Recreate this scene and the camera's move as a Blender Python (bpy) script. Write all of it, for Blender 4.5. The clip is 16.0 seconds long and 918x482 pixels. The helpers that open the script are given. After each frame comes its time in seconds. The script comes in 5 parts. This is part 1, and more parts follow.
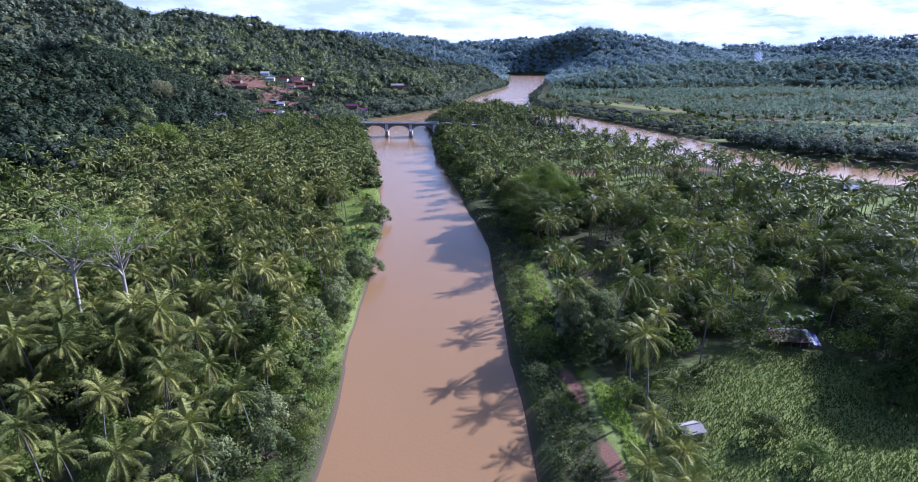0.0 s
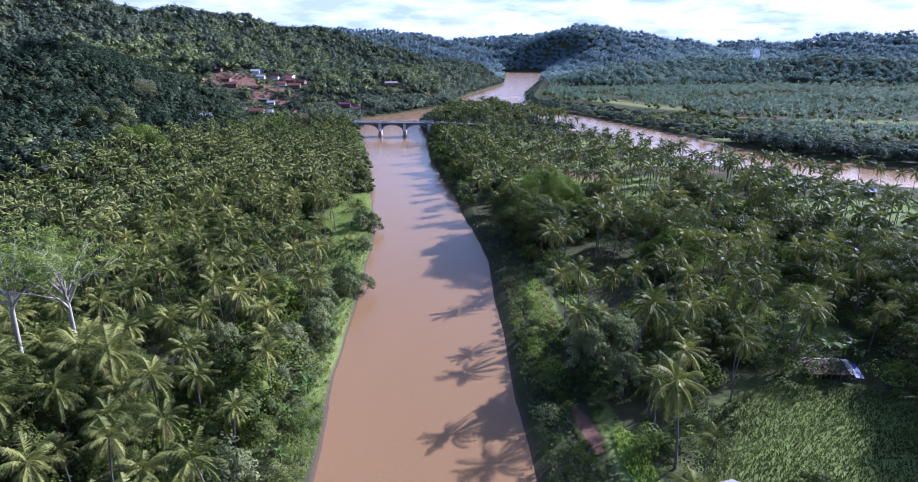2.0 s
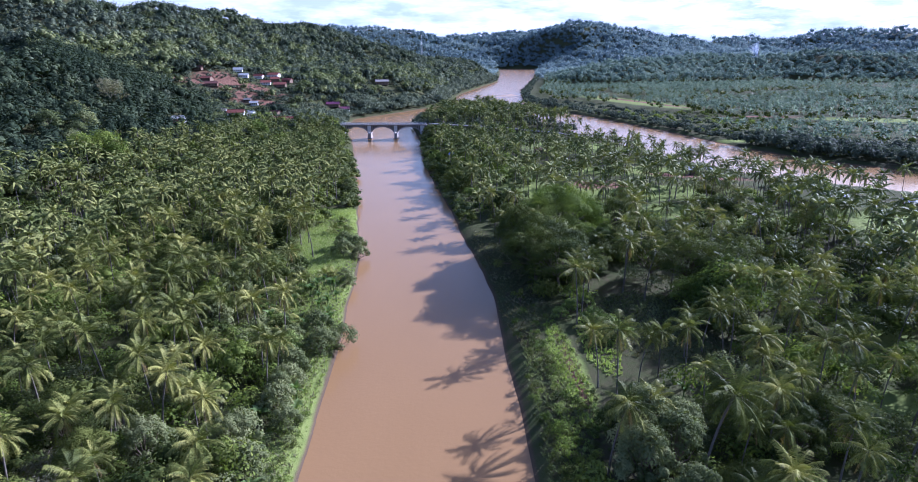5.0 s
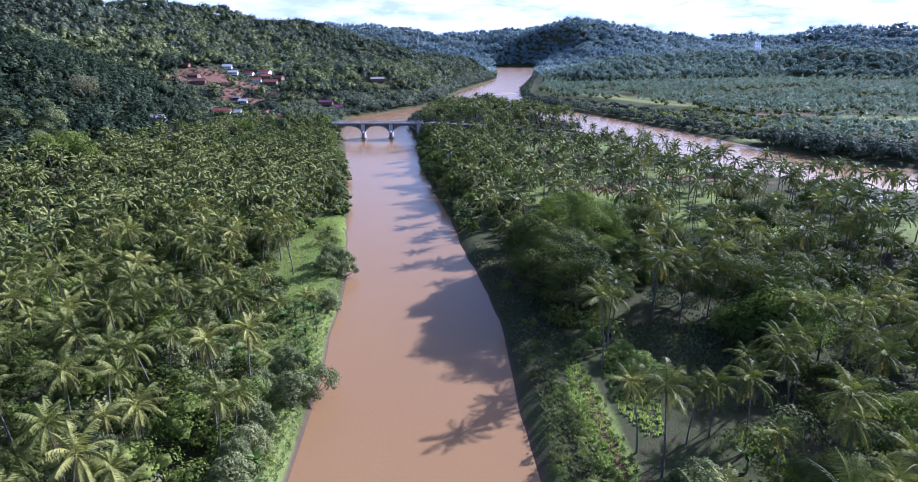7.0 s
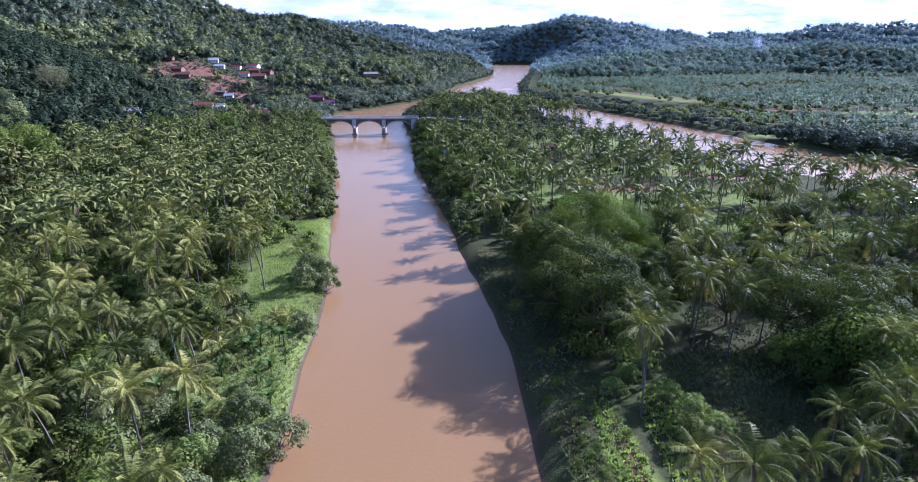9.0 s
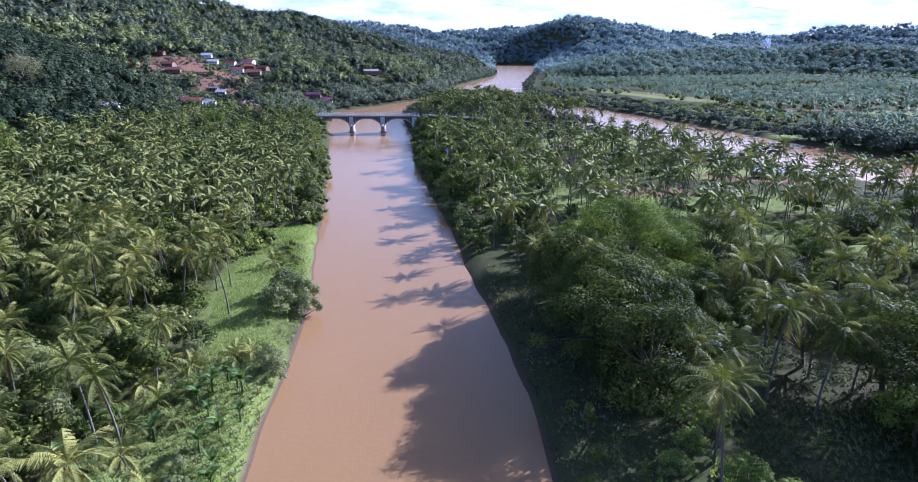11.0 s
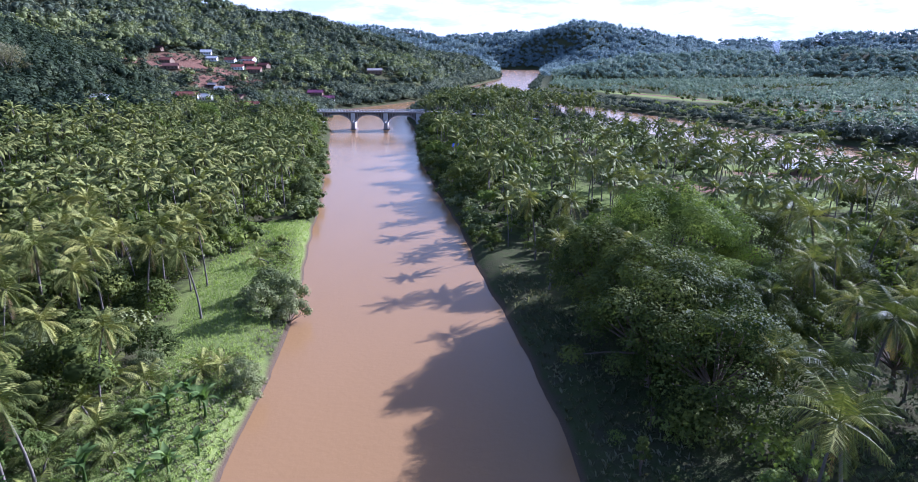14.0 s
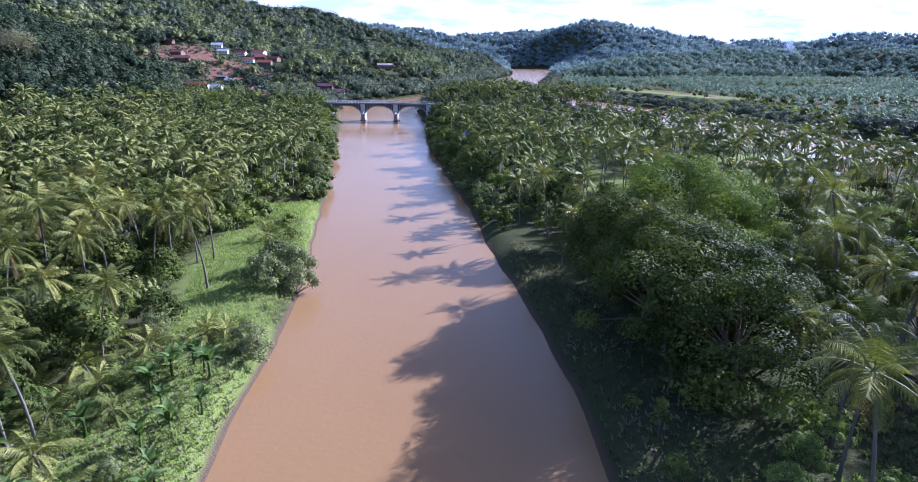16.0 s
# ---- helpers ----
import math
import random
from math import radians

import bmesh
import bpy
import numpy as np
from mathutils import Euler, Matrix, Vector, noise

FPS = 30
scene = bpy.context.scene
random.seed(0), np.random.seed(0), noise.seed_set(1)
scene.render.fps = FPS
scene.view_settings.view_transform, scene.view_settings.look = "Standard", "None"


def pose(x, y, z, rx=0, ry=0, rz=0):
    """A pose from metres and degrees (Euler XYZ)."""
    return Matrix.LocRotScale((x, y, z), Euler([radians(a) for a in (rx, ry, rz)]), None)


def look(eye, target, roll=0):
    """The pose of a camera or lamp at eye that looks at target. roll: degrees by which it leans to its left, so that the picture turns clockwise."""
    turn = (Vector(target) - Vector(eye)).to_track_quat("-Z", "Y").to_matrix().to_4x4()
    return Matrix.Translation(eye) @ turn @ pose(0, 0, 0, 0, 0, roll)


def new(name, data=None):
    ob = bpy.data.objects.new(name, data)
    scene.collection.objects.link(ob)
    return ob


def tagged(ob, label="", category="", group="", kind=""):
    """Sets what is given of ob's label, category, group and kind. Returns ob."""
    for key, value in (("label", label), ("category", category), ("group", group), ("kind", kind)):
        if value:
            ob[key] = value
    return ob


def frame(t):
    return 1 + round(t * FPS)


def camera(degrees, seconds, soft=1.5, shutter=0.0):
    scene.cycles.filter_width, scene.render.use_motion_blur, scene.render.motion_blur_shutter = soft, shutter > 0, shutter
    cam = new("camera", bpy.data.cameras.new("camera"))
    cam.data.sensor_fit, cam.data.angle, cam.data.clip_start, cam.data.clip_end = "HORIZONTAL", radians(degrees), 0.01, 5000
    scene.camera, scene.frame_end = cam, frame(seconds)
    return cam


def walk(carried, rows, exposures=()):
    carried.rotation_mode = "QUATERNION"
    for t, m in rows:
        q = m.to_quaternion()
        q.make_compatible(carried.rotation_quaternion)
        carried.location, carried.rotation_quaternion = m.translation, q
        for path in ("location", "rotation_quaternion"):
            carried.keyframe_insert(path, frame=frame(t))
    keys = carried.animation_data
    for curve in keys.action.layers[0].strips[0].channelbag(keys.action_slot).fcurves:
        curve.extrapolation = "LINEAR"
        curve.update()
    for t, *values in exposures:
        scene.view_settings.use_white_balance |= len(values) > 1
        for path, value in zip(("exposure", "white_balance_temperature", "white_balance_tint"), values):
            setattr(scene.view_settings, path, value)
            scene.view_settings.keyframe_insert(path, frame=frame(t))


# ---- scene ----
cam = camera(74.0, 16.0, soft=0.9)
PATH = [
    (0, (10.401, -81.797, 62.644), (10.305, -79.881, 62.077), 0.1),
    (0.5, (10.404, -78.451, 62.587), (10.313, -76.536, 62.017), 0.1),
    (1, (10.117, -74.857, 62.686), (10.03, -72.942, 62.115), 0.0),
    (1.5, (9.669, -70.408, 62.818), (9.586, -68.494, 62.244), 0.0),
    (2, (9.133, -65.708, 62.858), (9.052, -63.794, 62.282), 0.0),
    (2.5, (9.003, -60.742, 62.964), (8.923, -58.829, 62.387), -0.1),
    (3, (8.309, -55.186, 62.861), (8.232, -53.273, 62.282), -0.1),
    (3.5, (7.694, -49.313, 62.647), (7.622, -47.401, 62.067), -0.1),
    (4, (6.881, -43.515, 62.697), (6.813, -41.603, 62.114), -0.1),
    (4.5, (6.612, -37.97, 62.944), (6.546, -36.059, 62.359), -0.2),
    (5, (6.009, -31.724, 62.723), (5.949, -29.813, 62.139), -0.2),
    (7.5, (3.941, -1.945, 59.191), (3.893, -0.035, 58.601), -0.3),
    (8, (3.415, 4.123, 57.867), (3.373, 6.033, 57.276), -0.3),
    (8.5, (3.118, 10.272, 56.471), (3.078, 12.182, 55.879), -0.3),
    (9, (2.816, 16.313, 55.234), (2.778, 18.223, 54.641), -0.2),
    (11.5, (1.06, 46.521, 49.154), (1.015, 48.432, 48.568), 0.1),
    (12, (0.693, 50.737, 48.038), (0.645, 52.649, 47.455), 0.1),
    (12.5, (0.242, 53.964, 46.924), (0.194, 55.878, 46.343), 0.2),
    (13, (-0.145, 56.029, 45.828), (-0.194, 57.944, 45.251), 0.2),
    (13.5, (-0.336, 57.178, 44.608), (-0.386, 59.093, 44.034), 0.2),
    (14, (-0.468, 57.521, 43.284), (-0.522, 59.436, 42.712), 0.3),
    (14.5, (-0.582, 57.598, 42.004), (-0.642, 59.514, 41.431), 0.4),
    (15, (-0.712, 57.615, 40.72), (-0.781, 59.529, 40.146), 0.4),
    (15.5, (-0.836, 57.861, 39.324), (-0.912, 59.775, 38.75), 0.5),
    (16, (-0.906, 58.23, 38.03), (-0.987, 60.145, 37.458), 0.6),
]
walk(cam, [(t, look(eye, target, roll)) for t, eye, target, roll in PATH], exposures=((0, 1.0, 4700, 31), (16, 1.26, 4700, 31)))


# ---- world, sun, exposure ----
SUN_AZ, SUN_EL = 51.0, 26.0          # degrees from +y towards +x, above the horizon
world = bpy.data.worlds.new("world")
scene.world = world
world.use_nodes = True
wt = world.node_tree
wt.nodes.clear()


def node(tree, kind, **inputs):
    n = tree.nodes.new(kind)
    for key, value in inputs.items():
        n.inputs[key.replace("_", " ")].default_value = value
    return n


sky = wt.nodes.new("ShaderNodeTexSky")
sky.sky_type, sky.sun_disc = "NISHITA", False
sky.sun_elevation, sky.sun_rotation = radians(SUN_EL), radians(SUN_AZ)
sky.air_density, sky.dust_density, sky.ozone_density = 1.0, 2.0, 1.0
w_bg = node(wt, "ShaderNodeBackground", Strength=0.098)
w_out = wt.nodes.new("ShaderNodeOutputWorld")
w_co = wt.nodes.new("ShaderNodeTexCoord")
w_map = node(wt, "ShaderNodeMapping")
w_map.inputs["Scale"].default_value = (1.0, 1.0, 4.5)
w_no = node(wt, "ShaderNodeTexNoise", Scale=5.0, Detail=8.0, Roughness=0.62, Distortion=0.3)
w_ra = wt.nodes.new("ShaderNodeValToRGB")
w_ra.color_ramp.elements[0].position, w_ra.color_ramp.elements[1].position = 0.40, 0.62
w_mix = wt.nodes.new("ShaderNodeMix")
w_mix.data_type = "RGBA"
w_no2 = node(wt, "ShaderNodeTexNoise", Scale=9.0, Detail=6.0, Roughness=0.6)
w_ra2 = wt.nodes.new("ShaderNodeValToRGB")
w_ra2.color_ramp.elements[0].position, w_ra2.color_ramp.elements[1].position = 0.40, 0.58
w_ra2.color_ramp.elements[0].color, w_ra2.color_ramp.elements[1].color = (0.52, 0.58, 0.68, 1), (0.92, 0.94, 1.0, 1)
w_gain = wt.nodes.new("ShaderNodeVectorMath")
w_gain.operation = "SCALE"
w_gain.inputs["Scale"].default_value = 7.2
wt.links.new(w_no2.outputs["Fac"], w_ra2.inputs["Fac"])
wt.links.new(w_ra2.outputs["Color"], w_gain.inputs[0])
wt.links.new(w_gain.outputs[0], w_mix.inputs[7])
wt.links.new(w_co.outputs["Generated"], w_map.inputs["Vector"])
wt.links.new(w_map.outputs["Vector"], w_no.inputs["Vector"])
wt.links.new(w_map.outputs["Vector"], w_no2.inputs["Vector"])
w_sep = wt.nodes.new("ShaderNodeSeparateXYZ")
wt.links.new(w_co.outputs["Generated"], w_sep.inputs[0])
w_up = node(wt, "ShaderNodeMapRange", From_Min=0.02, From_Max=0.36, To_Min=0.17, To_Max=-0.25)
wt.links.new(w_sep.outputs["Z"], w_up.inputs["Value"])
w_add = wt.nodes.new("ShaderNodeMath")
w_add.operation = "ADD"
wt.links.new(w_no.outputs["Fac"], w_add.inputs[0])
wt.links.new(w_up.outputs["Result"], w_add.inputs[1])
wt.links.new(w_add.outputs[0], w_ra.inputs["Fac"])
wt.links.new(w_ra.outputs["Color"], w_mix.inputs[0])
wt.links.new(sky.outputs["Color"], w_mix.inputs[6])
wt.links.new(w_mix.outputs[2], w_bg.inputs["Color"])
wt.links.new(w_bg.outputs["Background"], w_out.inputs["Surface"])

sun_data = bpy.data.lights.new("sun", "SUN")
sun_data.energy, sun_data.angle, sun_data.color = 6.2, radians(0.6), (1.0, 0.95, 0.88)
sun = new("sun", sun_data)
_d = Vector((math.sin(radians(SUN_AZ)) * math.cos(radians(SUN_EL)), math.cos(radians(SUN_AZ)) * math.cos(radians(SUN_EL)), math.sin(radians(SUN_EL))))
sun.matrix_world = look(_d * 500, (0, 0, 0))


# ---- materials ----
def ramp(tree, stops):
    r = tree.nodes.new("ShaderNodeValToRGB")
    els = r.color_ramp.elements
    while len(els) < len(stops):
        els.new(0.5)
    for e, (p, c) in zip(els, stops):
        e.position, e.color = p, (*c, 1)
    return r


def noise_node(tree, scale, detail=4.0, rough=0.55, vec=None):
    n = node(tree, "ShaderNodeTexNoise", Scale=scale, Detail=detail, Roughness=rough)
    if vec is None:
        vec = tree.nodes.new("ShaderNodeNewGeometry").outputs["Position"]
    tree.links.new(vec, n.inputs["Vector"])
    return n.outputs["Fac"]


def mixc(tree, fac, a, b, blend="MIX"):
    m = tree.nodes.new("ShaderNodeMix")
    m.data_type, m.blend_type = "RGBA", blend
    for sock, v in ((m.inputs[0], fac), (m.inputs[6], a), (m.inputs[7], b)):
        if isinstance(v, bpy.types.NodeSocket):
            tree.links.new(v, sock)
        elif isinstance(v, (int, float)):
            sock.default_value = v
        else:
            sock.default_value = (*v, 1)
    return m.outputs[2]


def blank(name):
    mat = bpy.data.materials.new(name)
    mat.use_nodes = True
    tree = mat.node_tree
    bsdf = next(n for n in tree.nodes if n.type == "BSDF_PRINCIPLED")
    return mat, tree, bsdf


def plain(name, a, b, scale=2.0, rough=0.8, bump=0.0, metal=0.0, fine=20.0):
    """Two tones mixed at two scales, with a little relief."""
    mat, tree, bsdf = blank(name)
    big, small = noise_node(tree, scale), noise_node(tree, fine, 6.0)
    col = mixc(tree, big, a, b)
    dark = tuple(v * 0.6 for v in a)
    r = ramp(tree, ((0.35, (0, 0, 0)), (0.7, (1, 1, 1))))
    tree.links.new(small, r.inputs["Fac"])
    half = tree.nodes.new("ShaderNodeMath")
    half.operation = "MULTIPLY"
    half.inputs[1].default_value = 0.45
    tree.links.new(r.outputs["Color"], half.inputs[0])
    tree.links.new(mixc(tree, half.outputs[0], col, dark), bsdf.inputs["Base Color"])
    bsdf.inputs["Roughness"].default_value, bsdf.inputs["Metallic"].default_value = rough, metal
    bsdf.inputs["Specular IOR Level"].default_value = 0.2
    if bump:
        bn = node(tree, "ShaderNodeBump", Strength=bump, Distance=0.1)
        tree.links.new(small, bn.inputs["Height"])
        tree.links.new(bn.outputs["Normal"], bsdf.inputs["Normal"])
    return mat


def foliage(name, dark, mid, light, rough=0.45, glow=0.35, patch=0.16, spec=0.02, sap=(1.0, 1.1, 0.5)):
    """Leaves: three greens, by the leaf and by the plant, that let some light through."""
    mat, tree, bsdf = blank(name)
    geo = tree.nodes.new("ShaderNodeNewGeometry")
    info = tree.nodes.new("ShaderNodeObjectInfo")
    cell = node(tree, "ShaderNodeTexVoronoi", Scale=patch)
    tree.links.new(geo.outputs["Position"], cell.inputs["Vector"])
    sep = tree.nodes.new("ShaderNodeSeparateColor")
    tree.links.new(cell.outputs["Color"], sep.inputs[0])
    big = mixc(tree, 0.45, noise_node(tree, patch * 0.3, 3.0), sep.outputs[0])
    add = tree.nodes.new("ShaderNodeMath")
    add.operation = "MULTIPLY_ADD"
    tree.links.new(geo.outputs["Random Per Island"], add.inputs[0])
    add.inputs[1].default_value = 0.24
    tree.links.new(big, add.inputs[2])
    add2 = tree.nodes.new("ShaderNodeMath")
    add2.operation = "MULTIPLY_ADD"
    tree.links.new(info.outputs["Random"], add2.inputs[0])
    add2.inputs[1].default_value = 0.28
    tree.links.new(add.outputs[0], add2.inputs[2])
    r = ramp(tree, ((0.42, dark), (0.72, mid), (1.0, light)))
    tree.links.new(add2.outputs[0], r.inputs["Fac"])
    bsdf.inputs["Roughness"].default_value = rough
    bsdf.inputs["Specular IOR Level"].default_value = spec
    tree.links.new(r.outputs["Color"], bsdf.inputs["Base Color"])
    trans = tree.nodes.new("ShaderNodeBsdfTranslucent")
    warm = mixc(tree, 1.0, r.outputs["Color"], sap, "MULTIPLY")
    tree.links.new(warm, trans.inputs["Color"])
    both = tree.nodes.new("ShaderNodeMixShader")
    both.inputs[0].default_value = glow
    out = next(n for n in tree.nodes if n.type == "OUTPUT_MATERIAL")
    tree.links.new(bsdf.outputs[0], both.inputs[1])
    tree.links.new(trans.outputs[0], both.inputs[2])
    tree.links.new(both.outputs[0], out.inputs["Surface"])
    return mat


M_PALM = foliage("palm_leaf", (0.050, 0.061, 0.014), (0.125, 0.137, 0.030), (0.266, 0.251, 0.062), rough=0.5, glow=0.16, spec=0.05)
M_PALM_MID = foliage("grove_palm_leaf", (0.034, 0.049, 0.013), (0.088, 0.104, 0.028), (0.192, 0.194, 0.056), rough=0.62, glow=0.16, spec=0.03)
# Palm green raised and cooled, with the haze of the far plain in it
M_PALM_FAR_HAZE = foliage("distant_palm_leaf_hazed", (0.067, 0.099, 0.066), (0.146, 0.192, 0.122), (0.272, 0.315, 0.202), rough=0.7, glow=0.42, spec=0.03, sap=(1.0, 1.05, 0.95))
M_LEAF = foliage("broad_leaf", (0.025, 0.039, 0.010), (0.063, 0.078, 0.018), (0.128, 0.140, 0.031), rough=0.55, glow=0.22)
# Greyer and bluer than the near leaves: some hill haze mixed into the colour
M_WOODS = foliage("hill_leaf", (0.030, 0.041, 0.026), (0.067, 0.083, 0.052), (0.141, 0.158, 0.089), rough=0.7, glow=0.32, patch=0.11, spec=0.03, sap=(1.0, 1.05, 0.95))
# Leaf colour paled and blued to carry the haze over the far mountains
M_FAR_HAZE = foliage("far_leaf_hazed", (0.136, 0.185, 0.194), (0.174, 0.227, 0.224), (0.218, 0.273, 0.248), rough=0.75, glow=0.4, patch=0.02, spec=0.05, sap=(1.0, 1.05, 0.95))
# Lighter, bluer green: haze in front of the low hills painted into the leaves
M_LOW_HAZE = foliage("low_hill_leaf_hazed", (0.098, 0.137, 0.109), (0.154, 0.203, 0.151), (0.226, 0.276, 0.196), rough=0.75, glow=0.4, patch=0.05, spec=0.05, sap=(1.0, 1.05, 0.95))
# Darkened leaf: the shade lying on the spur is put into this colour
M_SPUR_SHADED = foliage("spur_leaf_shaded", (0.017, 0.026, 0.014), (0.035, 0.048, 0.025), (0.072, 0.087, 0.043), rough=0.75, glow=0.15, patch=0.09, spec=0.02)
M_RAIN = foliage("rain_tree_leaf", (0.048, 0.073, 0.014), (0.112, 0.147, 0.028), (0.212, 0.243, 0.051), rough=0.6, glow=0.42)
M_GREY = foliage("grey_green_leaf", (0.059, 0.074, 0.028), (0.124, 0.140, 0.054), (0.206, 0.215, 0.090), rough=0.65, glow=0.25)
M_LIME = foliage("lime_leaf", (0.079, 0.113, 0.026), (0.154, 0.198, 0.050), (0.258, 0.294, 0.090), rough=0.5, glow=0.4)
M_VEIL = foliage("pale_tree_leaf", (0.100, 0.135, 0.030), (0.185, 0.225, 0.055), (0.290, 0.320, 0.095), rough=0.6, glow=0.45)
M_DRY = foliage("dry_leaf", (0.095, 0.086, 0.046), (0.160, 0.148, 0.086), (0.235, 0.215, 0.135), rough=0.7, glow=0.4)
M_BANANA = foliage("banana_leaf", (0.048, 0.080, 0.020), (0.095, 0.142, 0.038), (0.165, 0.215, 0.070), rough=0.5, glow=0.4, spec=0.05)
M_GRASS = foliage("grass_blade", (0.142, 0.185, 0.041), (0.216, 0.273, 0.064), (0.308, 0.357, 0.105), rough=0.6, glow=0.5, patch=0.15)
M_CROP = foliage("crop_leaf", (0.054, 0.066, 0.018), (0.085, 0.099, 0.028), (0.125, 0.140, 0.044), rough=0.55, glow=0.3, patch=0.12)
M_FROND_OLD = foliage("dry_frond", (0.12, 0.085, 0.035), (0.19, 0.135, 0.055), (0.27, 0.20, 0.09), rough=0.6, glow=0.3)
M_WHITEBARK = plain("pale_bark", (0.36, 0.32, 0.25), (0.22, 0.19, 0.145), 0.6, 0.85, 0.3)
M_BROWNBARK = plain("brown_bark", (0.16, 0.12, 0.085), (0.10, 0.075, 0.055), 0.9, 0.9, 0.5)
M_CONCRETE = plain("weathered_concrete", (0.36, 0.32, 0.28), (0.20, 0.17, 0.145), 0.35, 0.85, 0.25, fine=3.0)
M_CONCRETE_LIGHT = plain("limewashed_concrete", (0.66, 0.65, 0.61), (0.42, 0.41, 0.38), 0.5, 0.8, 0.2, fine=3.0)
# Wet stone of footings and abutments; also the shade tone behind the arches
M_STONE_SHADE = plain("wet_stone_and_shade", (0.16, 0.14, 0.12), (0.09, 0.08, 0.07), 0.5, 0.8, 0.3, fine=3.0)
M_ROAD = plain("worn_asphalt", (0.10, 0.095, 0.088), (0.17, 0.16, 0.145), 0.3, 0.9, 0.2)
M_WALL_WHITE = plain("white_render", (0.74, 0.73, 0.70), (0.58, 0.56, 0.52), 0.4, 0.85, 0.1, fine=3.0)
M_WALL_BROWN = plain("timber_wall", (0.21, 0.14, 0.09), (0.13, 0.09, 0.06), 0.6, 0.85, 0.2, fine=6.0)
M_ROOF_RED = plain("red_clay_tile", (0.27, 0.085, 0.055), (0.17, 0.060, 0.045), 0.4, 0.8, 0.2, fine=5.0)
M_ROOF_RUST = plain("rusted_sheet", (0.135, 0.052, 0.038), (0.075, 0.038, 0.032), 0.5, 0.8, 0.15, fine=4.0)
M_ROOF_WHITE = plain("pale_sheet_metal", (0.46, 0.46, 0.44), (0.29, 0.285, 0.27), 0.3, 0.45, 0.05, fine=3.0)
M_ROOF_PURPLE = plain("plum_sheet_metal", (0.22, 0.060, 0.110), (0.14, 0.045, 0.080), 0.3, 0.5, 0.05, fine=3.0)
M_BLUE = plain("blue_tarpaulin", (0.045, 0.075, 0.30), (0.030, 0.050, 0.20), 0.8, 0.5, 0.1)
M_DARK = plain("dark_opening", (0.022, 0.020, 0.018), (0.014, 0.013, 0.012), 1.0, 0.9)
M_STEEL = plain("galvanised_steel", (0.42, 0.43, 0.44), (0.30, 0.31, 0.32), 1.0, 0.5, metal=0.6)
M_SAND = plain("river_sand", (0.30, 0.22, 0.155), (0.22, 0.155, 0.11), 0.2, 0.95, 0.2)
M_BARK = plain("palm_bark", (0.17, 0.145, 0.115), (0.095, 0.080, 0.065), 1.0, 0.9, 0.4)


def in_shape(tree, pos, cx, cy, rx, ry, turn=0.0, soft=0.35, wob=None):
    """1 inside an ellipse of the plan, with a soft, uneven rim."""
    mp = node(tree, "ShaderNodeMapping")
    mp.vector_type = "TEXTURE"
    mp.inputs["Location"].default_value, mp.inputs["Rotation"].default_value, mp.inputs["Scale"].default_value = (cx, cy, 0), (0, 0, radians(turn)), (rx, ry, 1e6)
    tree.links.new(pos, mp.inputs["Vector"])
    ln = tree.nodes.new("ShaderNodeVectorMath")
    ln.operation = "LENGTH"
    tree.links.new(mp.outputs["Vector"], ln.inputs[0])
    ad = tree.nodes.new("ShaderNodeMath")
    ad.operation = "ADD"
    tree.links.new(ln.outputs["Value"], ad.inputs[0])
    tree.links.new(wob, ad.inputs[1])
    rg = node(tree, "ShaderNodeMapRange", From_Min=1.5 + soft, From_Max=1.5 - soft, To_Min=0.0, To_Max=1.0)
    tree.links.new(ad.outputs[0], rg.inputs["Value"])
    return rg.outputs["Result"]


# patches of the ground: x, y, half length, half width, turn
BARE_SOIL = ((-258, 600, 24, 24, 0), (-218, 606, 30, 10, -10), (-222, 572, 14, 20, 0), (-196, 566, 16, 10, 0), (-150, 462, 12, 10, 0), (-285, 575, 24, 8, 10),
             (27.4, 26, 1.5, 6.5, 10), (30.6, 2.5, 1.4, 5, 8), (62, 62, 6, 3.5, 0), (25.2, 82, 0.9, 18, 4), (66, 262, 18, 10, 0), (120, 286, 26, 7, -20), (222, 800, 110, 6, -72), (290, 600, 40, 6, -8), (203, 850, 60, 5, -70))
LAWN = ((25, 80, 3, 22, 4), (66, 76, 5, 4, 0), (84, 66, 10, 6, 0), (96, 96, 8, 8, 0), (70, 86, 4, 3, 30), (90, 130, 12, 8, 0), (70, 210, 60, 12, 0), (20, 300, 16, 60, 8), (90, 300, 40, 14, 0), (-45, 160, 9, 30, 12), (-47, 205, 12, 9, 0), (-37, 190, 5, 26, 14), (33, 14, 2.6, 24, 6), (176, 190, 34, 26, 0), (70, 390, 32, 26, 0), (68, 245, 60, 18, 0), (112, 196, 16, 14, 0),
        (212, 815, 130, 27, -72), (197, 424, 16, 8, 0), (385, 560, 62, 22, -20), (86, 82, 8, 6, 0), (-36, 112, 12, 27, 0), (-26, 60, 4, 30, 6), (73, 8, 29, 33, 0), (34, 10, 3, 18, 6))


